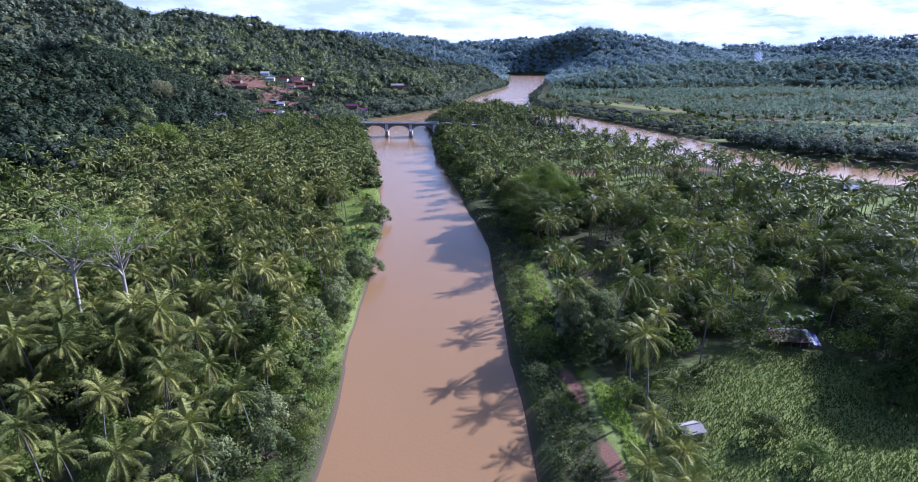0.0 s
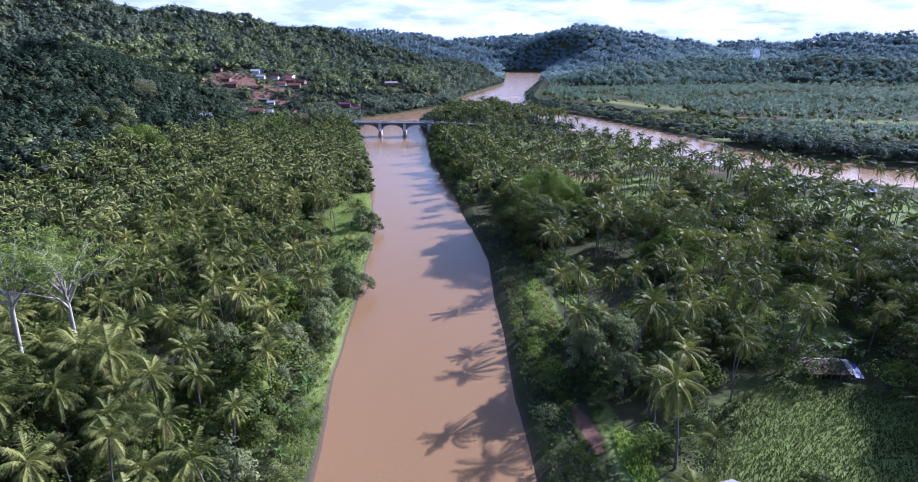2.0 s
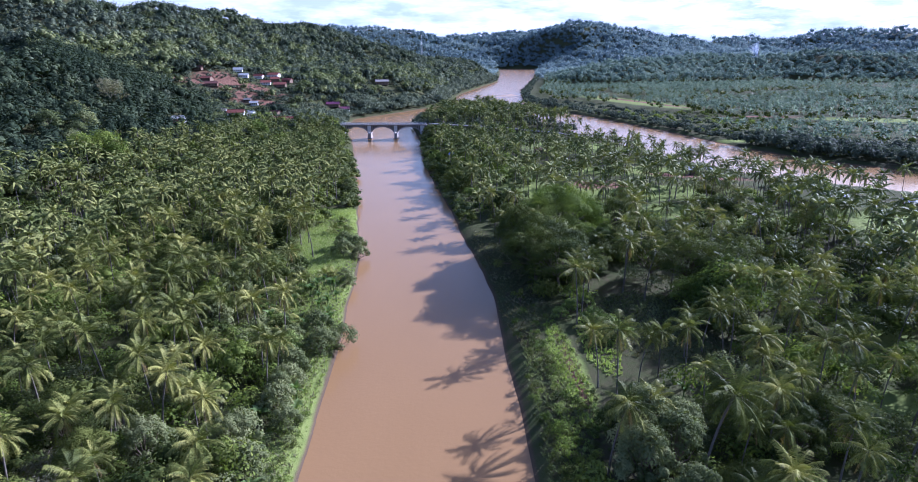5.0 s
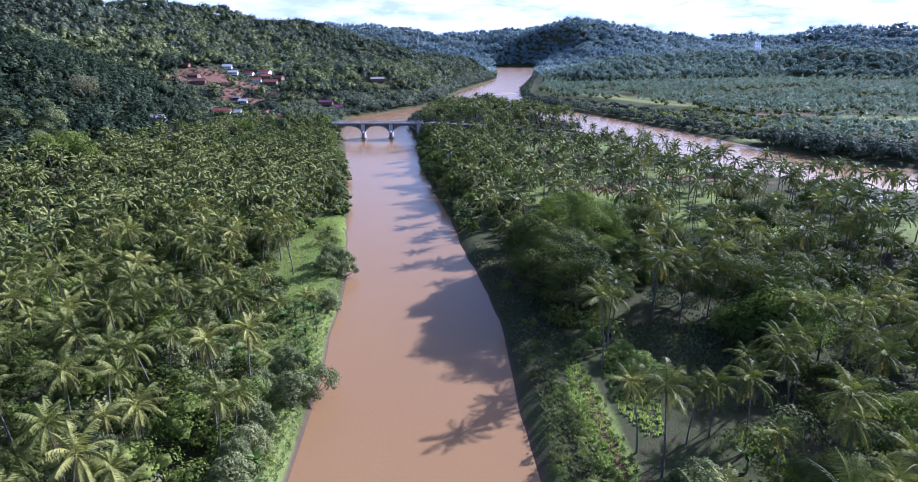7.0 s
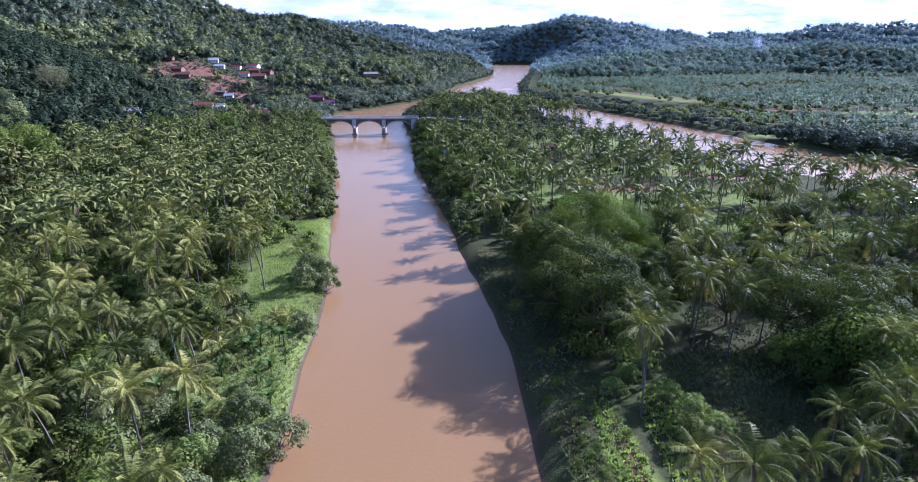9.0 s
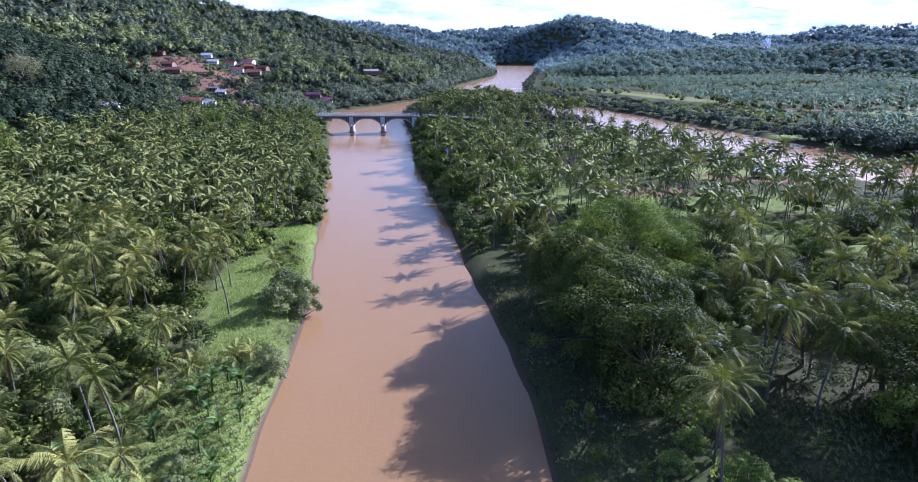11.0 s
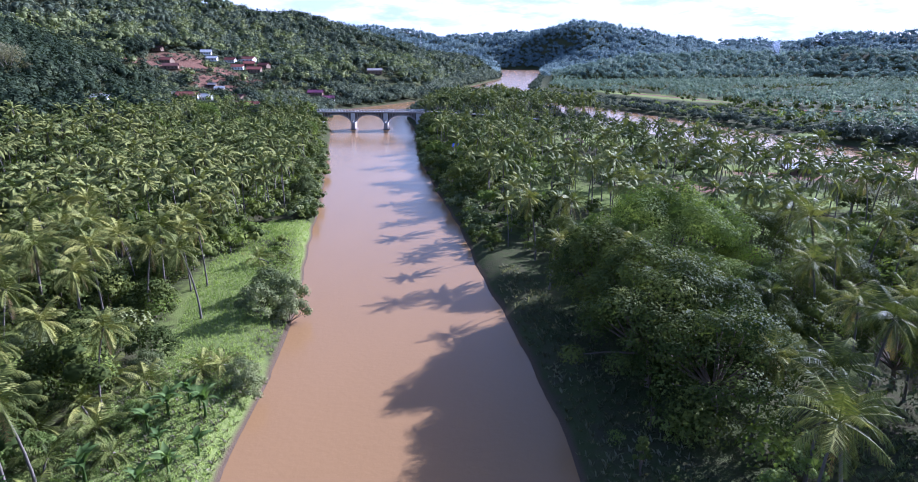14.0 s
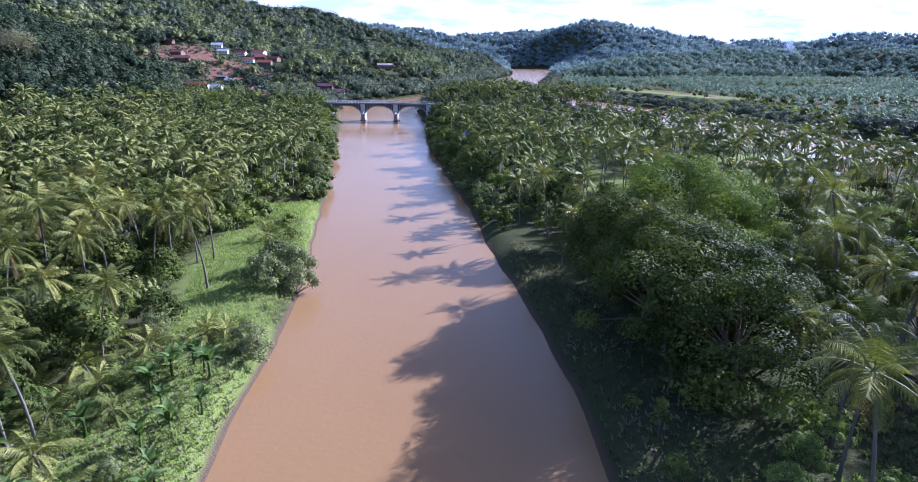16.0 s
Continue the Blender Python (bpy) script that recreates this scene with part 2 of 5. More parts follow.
def ground_material():
    mat, tree, bsdf = blank("ground_soil_and_grass")
    pos = tree.nodes.new("ShaderNodeNewGeometry").outputs["Position"]
    n1, n2, n3 = noise_node(tree, 0.06), noise_node(tree, 0.6, 6.0), noise_node(tree, 4.0, 6.0)
    litter = mixc(tree, n3, (0.040, 0.036, 0.018), (0.085, 0.070, 0.040))
    weeds = mixc(tree, n2, (0.036, 0.044, 0.016), (0.078, 0.086, 0.030))
    soil = mixc(tree, n3, mixc(tree, n2, (0.085, 0.055, 0.036), (0.17, 0.080, 0.050)), (0.200, 0.110, 0.072))
    lawn = mixc(tree, n2, (0.112, 0.140, 0.034), (0.190, 0.215, 0.058))
    r = ramp(tree, ((0.45, (0, 0, 0)), (0.62, (1, 1, 1))))
    tree.links.new(mixc(tree, 0.5, n1, n2), r.inputs["Fac"])
    col = mixc(tree, r.outputs["Color"], weeds, litter)
    for shapes, tone in ((LAWN, lawn), (BARE_SOIL, soil)):
        for cx, cy, rx, ry, turn in shapes:
            col = mixc(tree, in_shape(tree, pos, cx, cy, rx, ry, turn, 0.2, n2), col, tone)
    # wet brown mud along the water line
    sep = tree.nodes.new("ShaderNodeSeparateXYZ")
    tree.links.new(pos, sep.inputs[0])
    mud = node(tree, "ShaderNodeMapRange", From_Min=0.55, From_Max=0.15)
    tree.links.new(sep.outputs["Z"], mud.inputs["Value"])
    col = mixc(tree, mud.outputs["Result"], col, mixc(tree, n3, (0.070, 0.048, 0.030), (0.120, 0.082, 0.052)))
    tree.links.new(col, bsdf.inputs["Base Color"])
    bsdf.inputs["Roughness"].default_value = 0.95
    bsdf.inputs["Specular IOR Level"].default_value = 0.02
    bn = node(tree, "ShaderNodeBump", Strength=0.7, Distance=0.35)
    tree.links.new(n3, bn.inputs["Height"])
    tree.links.new(bn.outputs["Normal"], bsdf.inputs["Normal"])
    return mat


def water_material():
    mat, tree, bsdf = blank("muddy_water")
    geo = tree.nodes.new("ShaderNodeNewGeometry").outputs["Position"]
    mp = node(tree, "ShaderNodeMapping")
    mp.inputs["Scale"].default_value = (1.0, 0.35, 1.0)
    tree.links.new(geo, mp.inputs["Vector"])
    n1 = noise_node(tree, 0.05, 4.0, 0.55, mp.outputs["Vector"])
    n2 = noise_node(tree, 1.1, 5.0, 0.6)
    tree.links.new(mixc(tree, n1, (0.215, 0.122, 0.048), (0.247, 0.142, 0.058)), bsdf.inputs["Base Color"])
    bsdf.inputs["Roughness"].default_value, bsdf.inputs["IOR"].default_value = 0.2, 1.33
    bsdf.inputs["Specular IOR Level"].default_value = 0.22
    bn = node(tree, "ShaderNodeBump", Strength=0.11, Distance=0.25)
    tree.links.new(n2, bn.inputs["Height"])
    tree.links.new(bn.outputs["Normal"], bsdf.inputs["Normal"])
    return mat


M_GROUND, M_WATER = ground_material(), water_material()

# ---- plan: water courses and heights ----
# centre line and half width of each reach: x, y, half width
CHANNEL = ((4, -400, 19), (3, -100, 18.5), (1.5, 0, 17.5), (-0.5, 25, 17.5), (-2.5, 41, 18.3), (-4.5, 65, 18.8), (-6, 89, 18.6), (-9, 122, 19.6),
           (-12.5, 150, 18.6), (-17.5, 176, 18.5), (-23.5, 210, 19.5), (-31, 250, 19.2), (-45, 320, 20.5), (-60.5, 415, 25), (-68, 455, 27),
           (-85, 530, 30), (-85, 590, 34), (-30, 680, 45), (15, 770, 52))
MAIN = ((15, 770, 52), (26, 1000, 50), (60, 1250, 46), (95, 1500, 42), (130, 2000, 55), (180, 2600, 85), (186, 2800, 90))
BRANCH = ((15, 770, 52), (50, 690, 45), (96, 584, 40), (128, 481, 40), (155, 386, 38), (183, 321, 39), (230, 280, 36), (400, 190, 38), (900, 60, 45), (2500, -100, 50))


def reach(px, py, line):
    """Signed distance from the points to the edge of a reach, below 0 in the water."""
    best = np.full(px.shape, 1e9)
    for (ax, ay, aw), (bx, by, bw) in zip(line, line[1:]):
        dx, dy = bx - ax, by - ay
        t = np.clip(((px - ax) * dx + (py - ay) * dy) / (dx * dx + dy * dy), 0, 1)
        best = np.minimum(best, np.hypot(px - ax - t * dx, py - ay - t * dy) - (aw + t * (bw - aw)))
    return best


def shore(px, py):
    return np.minimum(np.minimum(reach(px, py, CHANNEL), reach(px, py, MAIN)), reach(px, py, BRANCH))


# ridges: x, y, height along the crest; then the reach of the slope
RIDGES = (
    (((-1500, 300, 150), (-900, 480, 146), (-640, 700, 150), (-520, 900, 126), (-420, 1080, 114), (-330, 1200, 104), (-250, 1330, 72), (-120, 1450, 46), (20, 1540, 12)), 430),
    (((-700, 0, 90), (-500, 120, 80), (-300, 230, 60), (-275, 360, 52), (-340, 500, 62), (-440, 590, 82)), 165),
    (((-360, 560, 56), (-268, 655, 50), (-215, 662, 37), (-165, 725, 28), (-150, 790, 32), (-110, 1000, 38), (-60, 1250, 34), (20, 1540, 12)), 190),
    (((-200, 410, 16), (-160, 480, 15), (-140, 600, 14)), 85),
    (((-2500, 2900, 210), (-900, 3300, 190), (-414, 3450, 176), (-150, 3450, 160), (88, 3500, 148), (332, 3300, 178), (476, 3100, 208), (654, 3000, 160), (953, 3000, 113)), 640),
    (((953, 3000, 105), (1100, 3600, 118), (1750, 3700, 118), (2000, 3600, 168), (2200, 3500, 142), (2700, 3300, 185)), 600),
    (((180, 1430, 8), (285, 1320, 48), (450, 1400, 53), (640, 1480, 50), (900, 1450, 51), (1250, 1350, 58), (1700, 1250, 95), (2300, 1300, 104)), 165),
    (((70, 447, 2.5), (20, 445, 7.5), (-8, 446, 8.6), (-30, 448, 9.4), (-36, 448.5, 9.4)), 14),
    (((-98, 447, 9.4), (-112, 447, 9.4), (-160, 450, 6)), 14),
)


def fold(x, y, size):
    """Soft uneven relief, about -1 to 1."""
    return (np.sin(x / size + 1.7 * np.sin(y / size * 0.7)) + np.sin(y / size * 1.3 + 1.1 + 1.3 * np.sin(x / size * 0.9)) + 0.6 * np.sin((x + y) / size * 2.3)) / 2.6


def height(px, py):
    px, py = np.asarray(px, float), np.asarray(py, float)
    d = shore(px, py)
    z = np.where(d < 0, np.maximum(d * 0.5, -3.0), np.minimum(d * 0.75, 1.7 + 0.004 * np.maximum(d, 0)))
    z = np.where(d > 1, z + 0.25 * fold(px, py, 9.0), z)
    hills = np.zeros(px.shape)
    for crest, spread in RIDGES:
        one = np.zeros(px.shape)
        for (ax, ay, ah), (bx, by, bh) in zip(crest, crest[1:]):
            dx, dy = bx - ax, by - ay
            t = np.clip(((px - ax) * dx + (py - ay) * dy) / (dx * dx + dy * dy), 0, 1)
            off = np.hypot(px - ax - t * dx, py - ay - t * dy) / spread
            h = (ah + t * (bh - ah)) * np.clip(1 - off, 0, 1) ** 1.25
            one = np.maximum(one, h)
        hills = np.maximum(hills, one)
    hills = hills * (1 + np.where(py > 1100, 0.13, 0.0) * fold(px + 90, py, 105.0) + 0.10 * fold(px, py, 75.0) + 0.05 * fold(py, px, 31.0))
    keep = np.clip((d - 3) / np.where(np.abs(py - 448) < 16, 4, np.where(py > 2400, 200, 60)), 0, 1)
    return z + hills * keep


# ---- mesh helpers ----
def mesh_of(name, verts, quads=(), tris=(), material=None, smooth=False):
    """A mesh from arrays of vertices, quads and triangles."""
    me = bpy.data.meshes.new(name)
    verts = np.asarray(verts, np.float32).reshape(-1, 3)
    quads, tris = np.asarray(quads, np.int32), np.asarray(tris, np.int32).reshape(-1, 3)
    if quads.ndim == 2 and quads.shape[1] == 3:
        quads, tris = quads[:0], quads
    quads = quads.reshape(-1, 4) if quads.ndim != 2 or quads.shape[1] != 3 else np.zeros((0, 4), np.int32)
    me.vertices.add(len(verts))
    me.vertices.foreach_set("co", verts.ravel())
    loops = np.concatenate([quads.ravel(), tris.ravel()])
    me.loops.add(len(loops))
    me.loops.foreach_set("vertex_index", loops)
    count = len(quads) + len(tris)
    me.polygons.add(count)
    me.polygons.foreach_set("loop_start", np.concatenate([np.arange(len(quads)) * 4, len(quads) * 4 + np.arange(len(tris)) * 3]).astype(np.int32))
    if smooth:
        me.polygons.foreach_set("use_smooth", np.ones(count, bool))
    me.update(calc_edges=True)
    if material:
        me.materials.append(material)
    return me


def scatter(template, places):
    """One set of arrays: the template (verts, quads) at each place (x, y, z, turn, scale)."""
    verts, quads = template
    p = np.asarray(places, float)
    c, s = np.cos(p[:, 3]), np.sin(p[:, 3])
    x = (verts[None, :, 0] * c[:, None] - verts[None, :, 1] * s[:, None]) * p[:, 4:5] + p[:, 0:1]
    y = (verts[None, :, 0] * s[:, None] + verts[None, :, 1] * c[:, None]) * p[:, 4:5] + p[:, 1:2]
    z = verts[None, :, 2] * p[:, 4:5] + p[:, 2:3]
    out = np.stack([x, y, z], -1).reshape(-1, 3)
    q = (quads[None] + (np.arange(len(p)) * len(verts))[:, None, None]).reshape(-1, quads.shape[1])
    return out, q


def merged(sets):
    """Several (verts, quads) as one."""
    n, vs, qs = 0, [], []
    for v, q in sets:
        vs.append(v), qs.append(q + n)
        n += len(v)
    return np.concatenate(vs), np.concatenate(qs)


def tube(points, radii, sides=6):
    """Verts and quads of a tapered limb along the points."""
    pts = np.asarray(points, float)
    vs, qs = [], []
    for i, (p, r) in enumerate(zip(pts, radii)):
        d = pts[min(i + 1, len(pts) - 1)] - pts[max(i - 1, 0)]
        d = d / (np.linalg.norm(d) + 1e-9)
        a = np.cross(d, (0.31, 0.95, 0.05))
        a /= np.linalg.norm(a) + 1e-9
        b = np.cross(d, a)
        for k in range(sides):
            w = 2 * math.pi * k / sides
            vs.append(p + r * (math.cos(w) * a + math.sin(w) * b))
    for i in range(len(pts) - 1):
        for k in range(sides):
            j = (k + 1) % sides
            qs.append((i * sides + k, i * sides + j, (i + 1) * sides + j, (i + 1) * sides + k))
    return np.array(vs), np.array(qs)


# ---- ground and water ----
def axis(stops):
    """Coordinates from (from, to, step) stretches."""
    out = []
    for a, b, step in stops:
        out += list(np.arange(a, b, step))
    return np.array(out + [stops[-1][1]])


gx = axis(((-4800, -1600, 160), (-1600, -500, 44), (-500, -130, 8), (-130, 130, 3.2), (130, 420, 5), (420, 1500, 30), (1500, 4800, 150)))
gy = axis(((-1200, -120, 60), (-120, 470, 3.6), (470, 900, 6), (900, 1700, 14), (1700, 4800, 45)))
GX, GY = np.meshgrid(gx, gy)
GZ = height(GX, GY)
nx = len(gx)
ii, jj = np.meshgrid(np.arange(nx - 1), np.arange(len(gy) - 1))
base = (jj * nx + ii).ravel()
ground = new("ground", mesh_of("ground", np.stack([GX, GY, GZ], -1).reshape(-1, 3), np.stack([base, base + 1, base + nx + 1, base + nx], -1), (), M_GROUND, True))
tagged(ground, "grassy river plain and wooded hills with bare soil", "ground", kind="structure")
water = new("water", mesh_of("water", [(-4800, -1200, 0), (4800, -1200, 0), (4800, 4800, 0), (-4800, 4800, 0)], [(0, 1, 2, 3)], (), M_WATER))
tagged(water, "muddy brown slow river water", "river", kind="structure")


# ---- plants ----
def frond(rng, length, lift, droop, pairs, leaflet, wide, n=7, tip=0.45):
    """One palm frond along +x: a curved rib with drooping leaflets on both sides."""
    t = np.linspace(0, 1, n)
    ang = lift - droop * t ** 1.3
    step = length / (n - 1)
    xs, zs = np.concatenate([[0], np.cumsum(np.cos(ang[:-1]) * step)]), np.concatenate([[0], np.cumsum(np.sin(ang[:-1]) * step)])
    w = 0.06 * (1 - 0.8 * t)
    vs = [np.stack([xs, -w, zs], -1), np.stack([xs, w, zs], -1)]
    verts = np.concatenate(vs)
    quads = [(i, i + 1, n + i + 1, n + i) for i in range(n - 1)]
    base = len(verts)
    more = []
    half = 0.42 * length / pairs * wide
    hang, forward = rng.uniform(0.35, 0.95), rng.uniform(0.5, 0.85)
    for k in range(pairs):
        u = 0.14 + 0.84 * (k + 0.5) / pairs
        px, pz = np.interp(u, t, xs), np.interp(u, t, zs)
        a = np.interp(u, t, ang)
        long = leaflet * (0.55 + 0.9 * math.sin(math.pi * min(1, u * 0.85 + 0.12))) * rng.uniform(0.8, 1.15)
        hx, hz = half * math.cos(a), half * math.sin(a)
        for side in (-1, 1):
            sweep, fall = forward + rng.uniform(-0.15, 0.15), hang + rng.uniform(-0.22, 0.22)
            dx, dy, dz = math.cos(a) * sweep, side * 1.0, math.sin(a) * sweep - fall
            m = long / math.sqrt(dx * dx + dy * dy + dz * dz)
            dx, dy, dz = dx * m, dy * m, dz * m
            more += [(px - hx, 0, pz - hz), (px + hx, 0, pz + hz), (px + dx + hx * tip, dy, pz + dz + hz * tip), (px + dx - hx * tip, dy * 0.92, pz + dz - hz * tip)]
            quads.append((base, base + 1, base + 2, base + 3))
            base += 4
    return np.concatenate([verts, np.array(more)]), np.array(quads)


def turned(v, a, tilt=0.0):
    c, s = math.cos(a), math.sin(a)
    return np.stack([v[:, 0] * c - v[:, 1] * s, v[:, 0] * s + v[:, 1] * c, v[:, 2]], -1)


def palm_arrays(seed, fronds, pairs, leaflet=0.95, wide=0.85, tall=14.0, trunk_sides=7, ribs=7, tip=0.45):
    """A coconut palm as (crown, trunk) arrays, with its foot at the origin."""
    rng = random.Random(seed)
    lean, way = rng.uniform(0.2, 2.2), rng.uniform(0, 6.28)
    bend = [(math.cos(way) * lean * u * u, math.sin(way) * lean * u * u, tall * u) for u in np.linspace(0, 1, 7)]
    trunk = tube(bend, [0.24, 0.17, 0.15, 0.14, 0.13, 0.13, 0.16], trunk_sides)
    top = np.array(bend[-1])
    sets = []
    for k in range(fronds):
        u = (k + 0.5) / fronds
        lift = 1.35 - 2.1 * u + rng.uniform(-0.15, 0.15)
        f = frond(rng, rng.uniform(4.0, 5.2) * (0.8 + 0.2 * min(1, u * 3)), lift, rng.uniform(0.9, 1.5), pairs, leaflet, wide, ribs, tip)
        sets.append((turned(f[0], k * 2.39996 + rng.uniform(-0.25, 0.25)) + top, f[1]))
    return merged(sets), trunk


GOLD = (1 + math.sqrt(5)) / 2
ICO = np.array([(-1, GOLD, 0), (1, GOLD, 0), (-1, -GOLD, 0), (1, -GOLD, 0), (0, -1, GOLD), (0, 1, GOLD), (0, -1, -GOLD), (0, 1, -GOLD), (GOLD, 0, -1), (GOLD, 0, 1), (-GOLD, 0, -1), (-GOLD, 0, 1)]) / math.hypot(1, GOLD)
ICO_FACES = np.array([(0, 11, 5), (0, 5, 1), (0, 1, 7), (0, 10, 11), (1, 5, 9), (5, 11, 4), (11, 10, 2), (7, 1, 8), (3, 9, 4), (3, 4, 2), (4, 9, 5), (2, 4, 11), (8, 9, 3), (9, 8, 1)])


def leaf_mass(rng, centre, radius, flat):
    """The dense, dented inside of a clump of foliage."""
    v = ICO * (radius * rng.uniform(0.72, 1.16, (12, 1))) * np.array((1, 1, flat))
    a = rng.uniform(0, 6.283)
    return np.stack([v[:, 0] * math.cos(a) - v[:, 1] * math.sin(a), v[:, 0] * math.sin(a) + v[:, 1] * math.cos(a), v[:, 2]], -1) + centre, ICO_FACES


def clump_leaves(rng, centre, radius, count, size, flat=0.8, three=False):
    """Leaf quads on the outer part of a ragged clump."""
    n = rng.normal(size=(count, 3))
    n /= np.linalg.norm(n, axis=1)[:, None]
    n[:, 2] = np.where(n[:, 2] < -0.35, -n[:, 2], n[:, 2])
    r = radius * (0.55 + 0.5 * rng.random(count) ** 0.7)
    p = centre + n * r[:, None] * np.array((1, 1, flat))
    tilt = n + rng.normal(scale=0.19, size=(count, 3)) + (0, 0, 0.25)
    tilt /= np.linalg.norm(tilt, axis=1)[:, None]
    a = np.cross(tilt, rng.normal(size=(count, 3)))
    a /= np.linalg.norm(a, axis=1)[:, None] + 1e-9
    b = np.cross(tilt, a)
    s = size * (0.6 + 0.8 * rng.random(count))[:, None]
    if three:
        return np.stack([p - a * s, p + b * s * 0.9, p + a * s * 0.7 - b * s * 0.5], 1).reshape(-1, 3), np.arange(count * 3).reshape(-1, 3)
    verts = np.stack([p - a * s, p + b * s * 0.55, p + a * s, p - b * s * 0.55], 1).reshape(-1, 3)
    return verts, np.arange(count * 4).reshape(-1, 4)


def tree_arrays(seed, tall, spread, clumps, leaves, size, trunk_h=0.35, flat=0.75, puff=0.37):
    """A broadleaf tree as (crown, trunk) arrays: forked limbs and ragged clumps of leaves."""
    rng = np.random.default_rng(seed)
    fork = np.array((rng.normal() * 0.3, rng.normal() * 0.3, tall * trunk_h))
    r0 = 0.03 * tall
    limbs = [tube([(0, 0, -0.3), fork * 0.5 + rng.normal(scale=0.08, size=3), fork], [r0, r0 * 0.8, r0 * 0.65], 6)]
    crown = []
    for k in range(clumps):
        a = k * 2.39996 + rng.uniform(-0.4, 0.4)
        u = math.sqrt((k + 0.5) / clumps)
        bulge = 0.78 * (1 + 0.14 * math.sin(3 * a + seed) + 0.08 * math.sin(5 * a))
        c = np.array((math.cos(a) * spread * u * bulge, math.sin(a) * spread * u * bulge, tall * (0.93 - (0.55 - trunk_h * 0.4) * u ** 2.2) - spread * 0.15 + rng.uniform(-0.12, 0.09) * spread))
        if k % 2 == 0:
            limbs.append(tube([fork, fork * 0.45 + c * 0.55 + rng.normal(scale=0.25, size=3), c], [r0 * 0.45, r0 * 0.28, r0 * 0.08], 4))
        rad = spread * puff * rng.uniform(0.75, 1.25) * (1.15 - 0.3 * u)
        crown.append(clump_leaves(rng, c, rad, leaves, size * 1.2, flat, True))
    return merged(crown), merged(limbs)


def put_stuff(name, arrays, material, label, category):
    return tagged(new(name, mesh_of(name, *arrays, (), material, True)), label, category, kind="stuff")


RNG = np.random.default_rng(7)


def grid_places(x0, x1, y0, y1, step, jitter=0.42):
    xs, ys = np.meshgrid(np.arange(x0, x1, step), np.arange(y0, y1, step * 0.9))
    xs = xs + (np.arange(xs.shape[0]) % 2)[:, None] * step * 0.5
    px = xs.ravel() + RNG.uniform(-jitter, jitter, xs.size) * step
    py = ys.ravel() + RNG.uniform(-jitter, jitter, ys.size) * step
    return px, py


def rows_of(px, py, lo, hi, sink=0.0):
    return np.stack([px, py, height(px, py) - sink, RNG.uniform(0, 6.283, len(px)), RNG.uniform(lo, hi, len(px))], -1)

# ---- bridge ----
def part(name, mesh, parent, label="", matrix=None):
    ob = new(name, mesh)
    ob.parent = parent
    if matrix is not None:
        ob.matrix_basis = matrix
    return tagged(ob, label) if label else ob


def box_arrays(x0, x1, y0, y1, z0, z1, bevel=0.0):
    """A block, its upright and upper edges cut off by the bevel."""
    bm = bmesh.new()
    bmesh.ops.create_cube(bm, size=1.0)
    for v in bm.verts:
        v.co = ((x0 if v.co.x < 0 else x1), (y0 if v.co.y < 0 else y1), (z0 if v.co.z < 0 else z1))
    if bevel:
        bmesh.ops.bevel(bm, geom=list(bm.edges), offset=bevel, segments=1, affect="EDGES")
    return bm


def block(name, parent, mat, x0, x1, y0, y1, z0, z1, bevel=0.05, label="", matrix=None):
    bm = box_arrays(x0, x1, y0, y1, z0, z1, bevel)
    me = bpy.data.meshes.new(name)
    bm.to_mesh(me)
    bm.free()
    me.materials.append(mat)
    return part(name, me, parent, label, matrix)


def sweep_plate(name, parent, mat, outline, y0, y1, label=""):
    """A slab with the given x, z outline, between y0 and y1."""
    bm = bmesh.new()
    a, b = [bm.verts.new((x, y0, z)) for x, z in outline], [bm.verts.new((x, y1, z)) for x, z in outline]
    n = len(outline)
    bm.faces.new(a), bm.faces.new(b[::-1])
    for i in range(n):
        bm.faces.new((a[i], b[i], b[(i + 1) % n], a[(i + 1) % n]))
    bmesh.ops.recalc_face_normals(bm, faces=bm.faces)
    me = bpy.data.meshes.new(name)
    bm.to_mesh(me)
    bm.free()
    me.materials.append(mat)
    return part(name, me, parent, label)


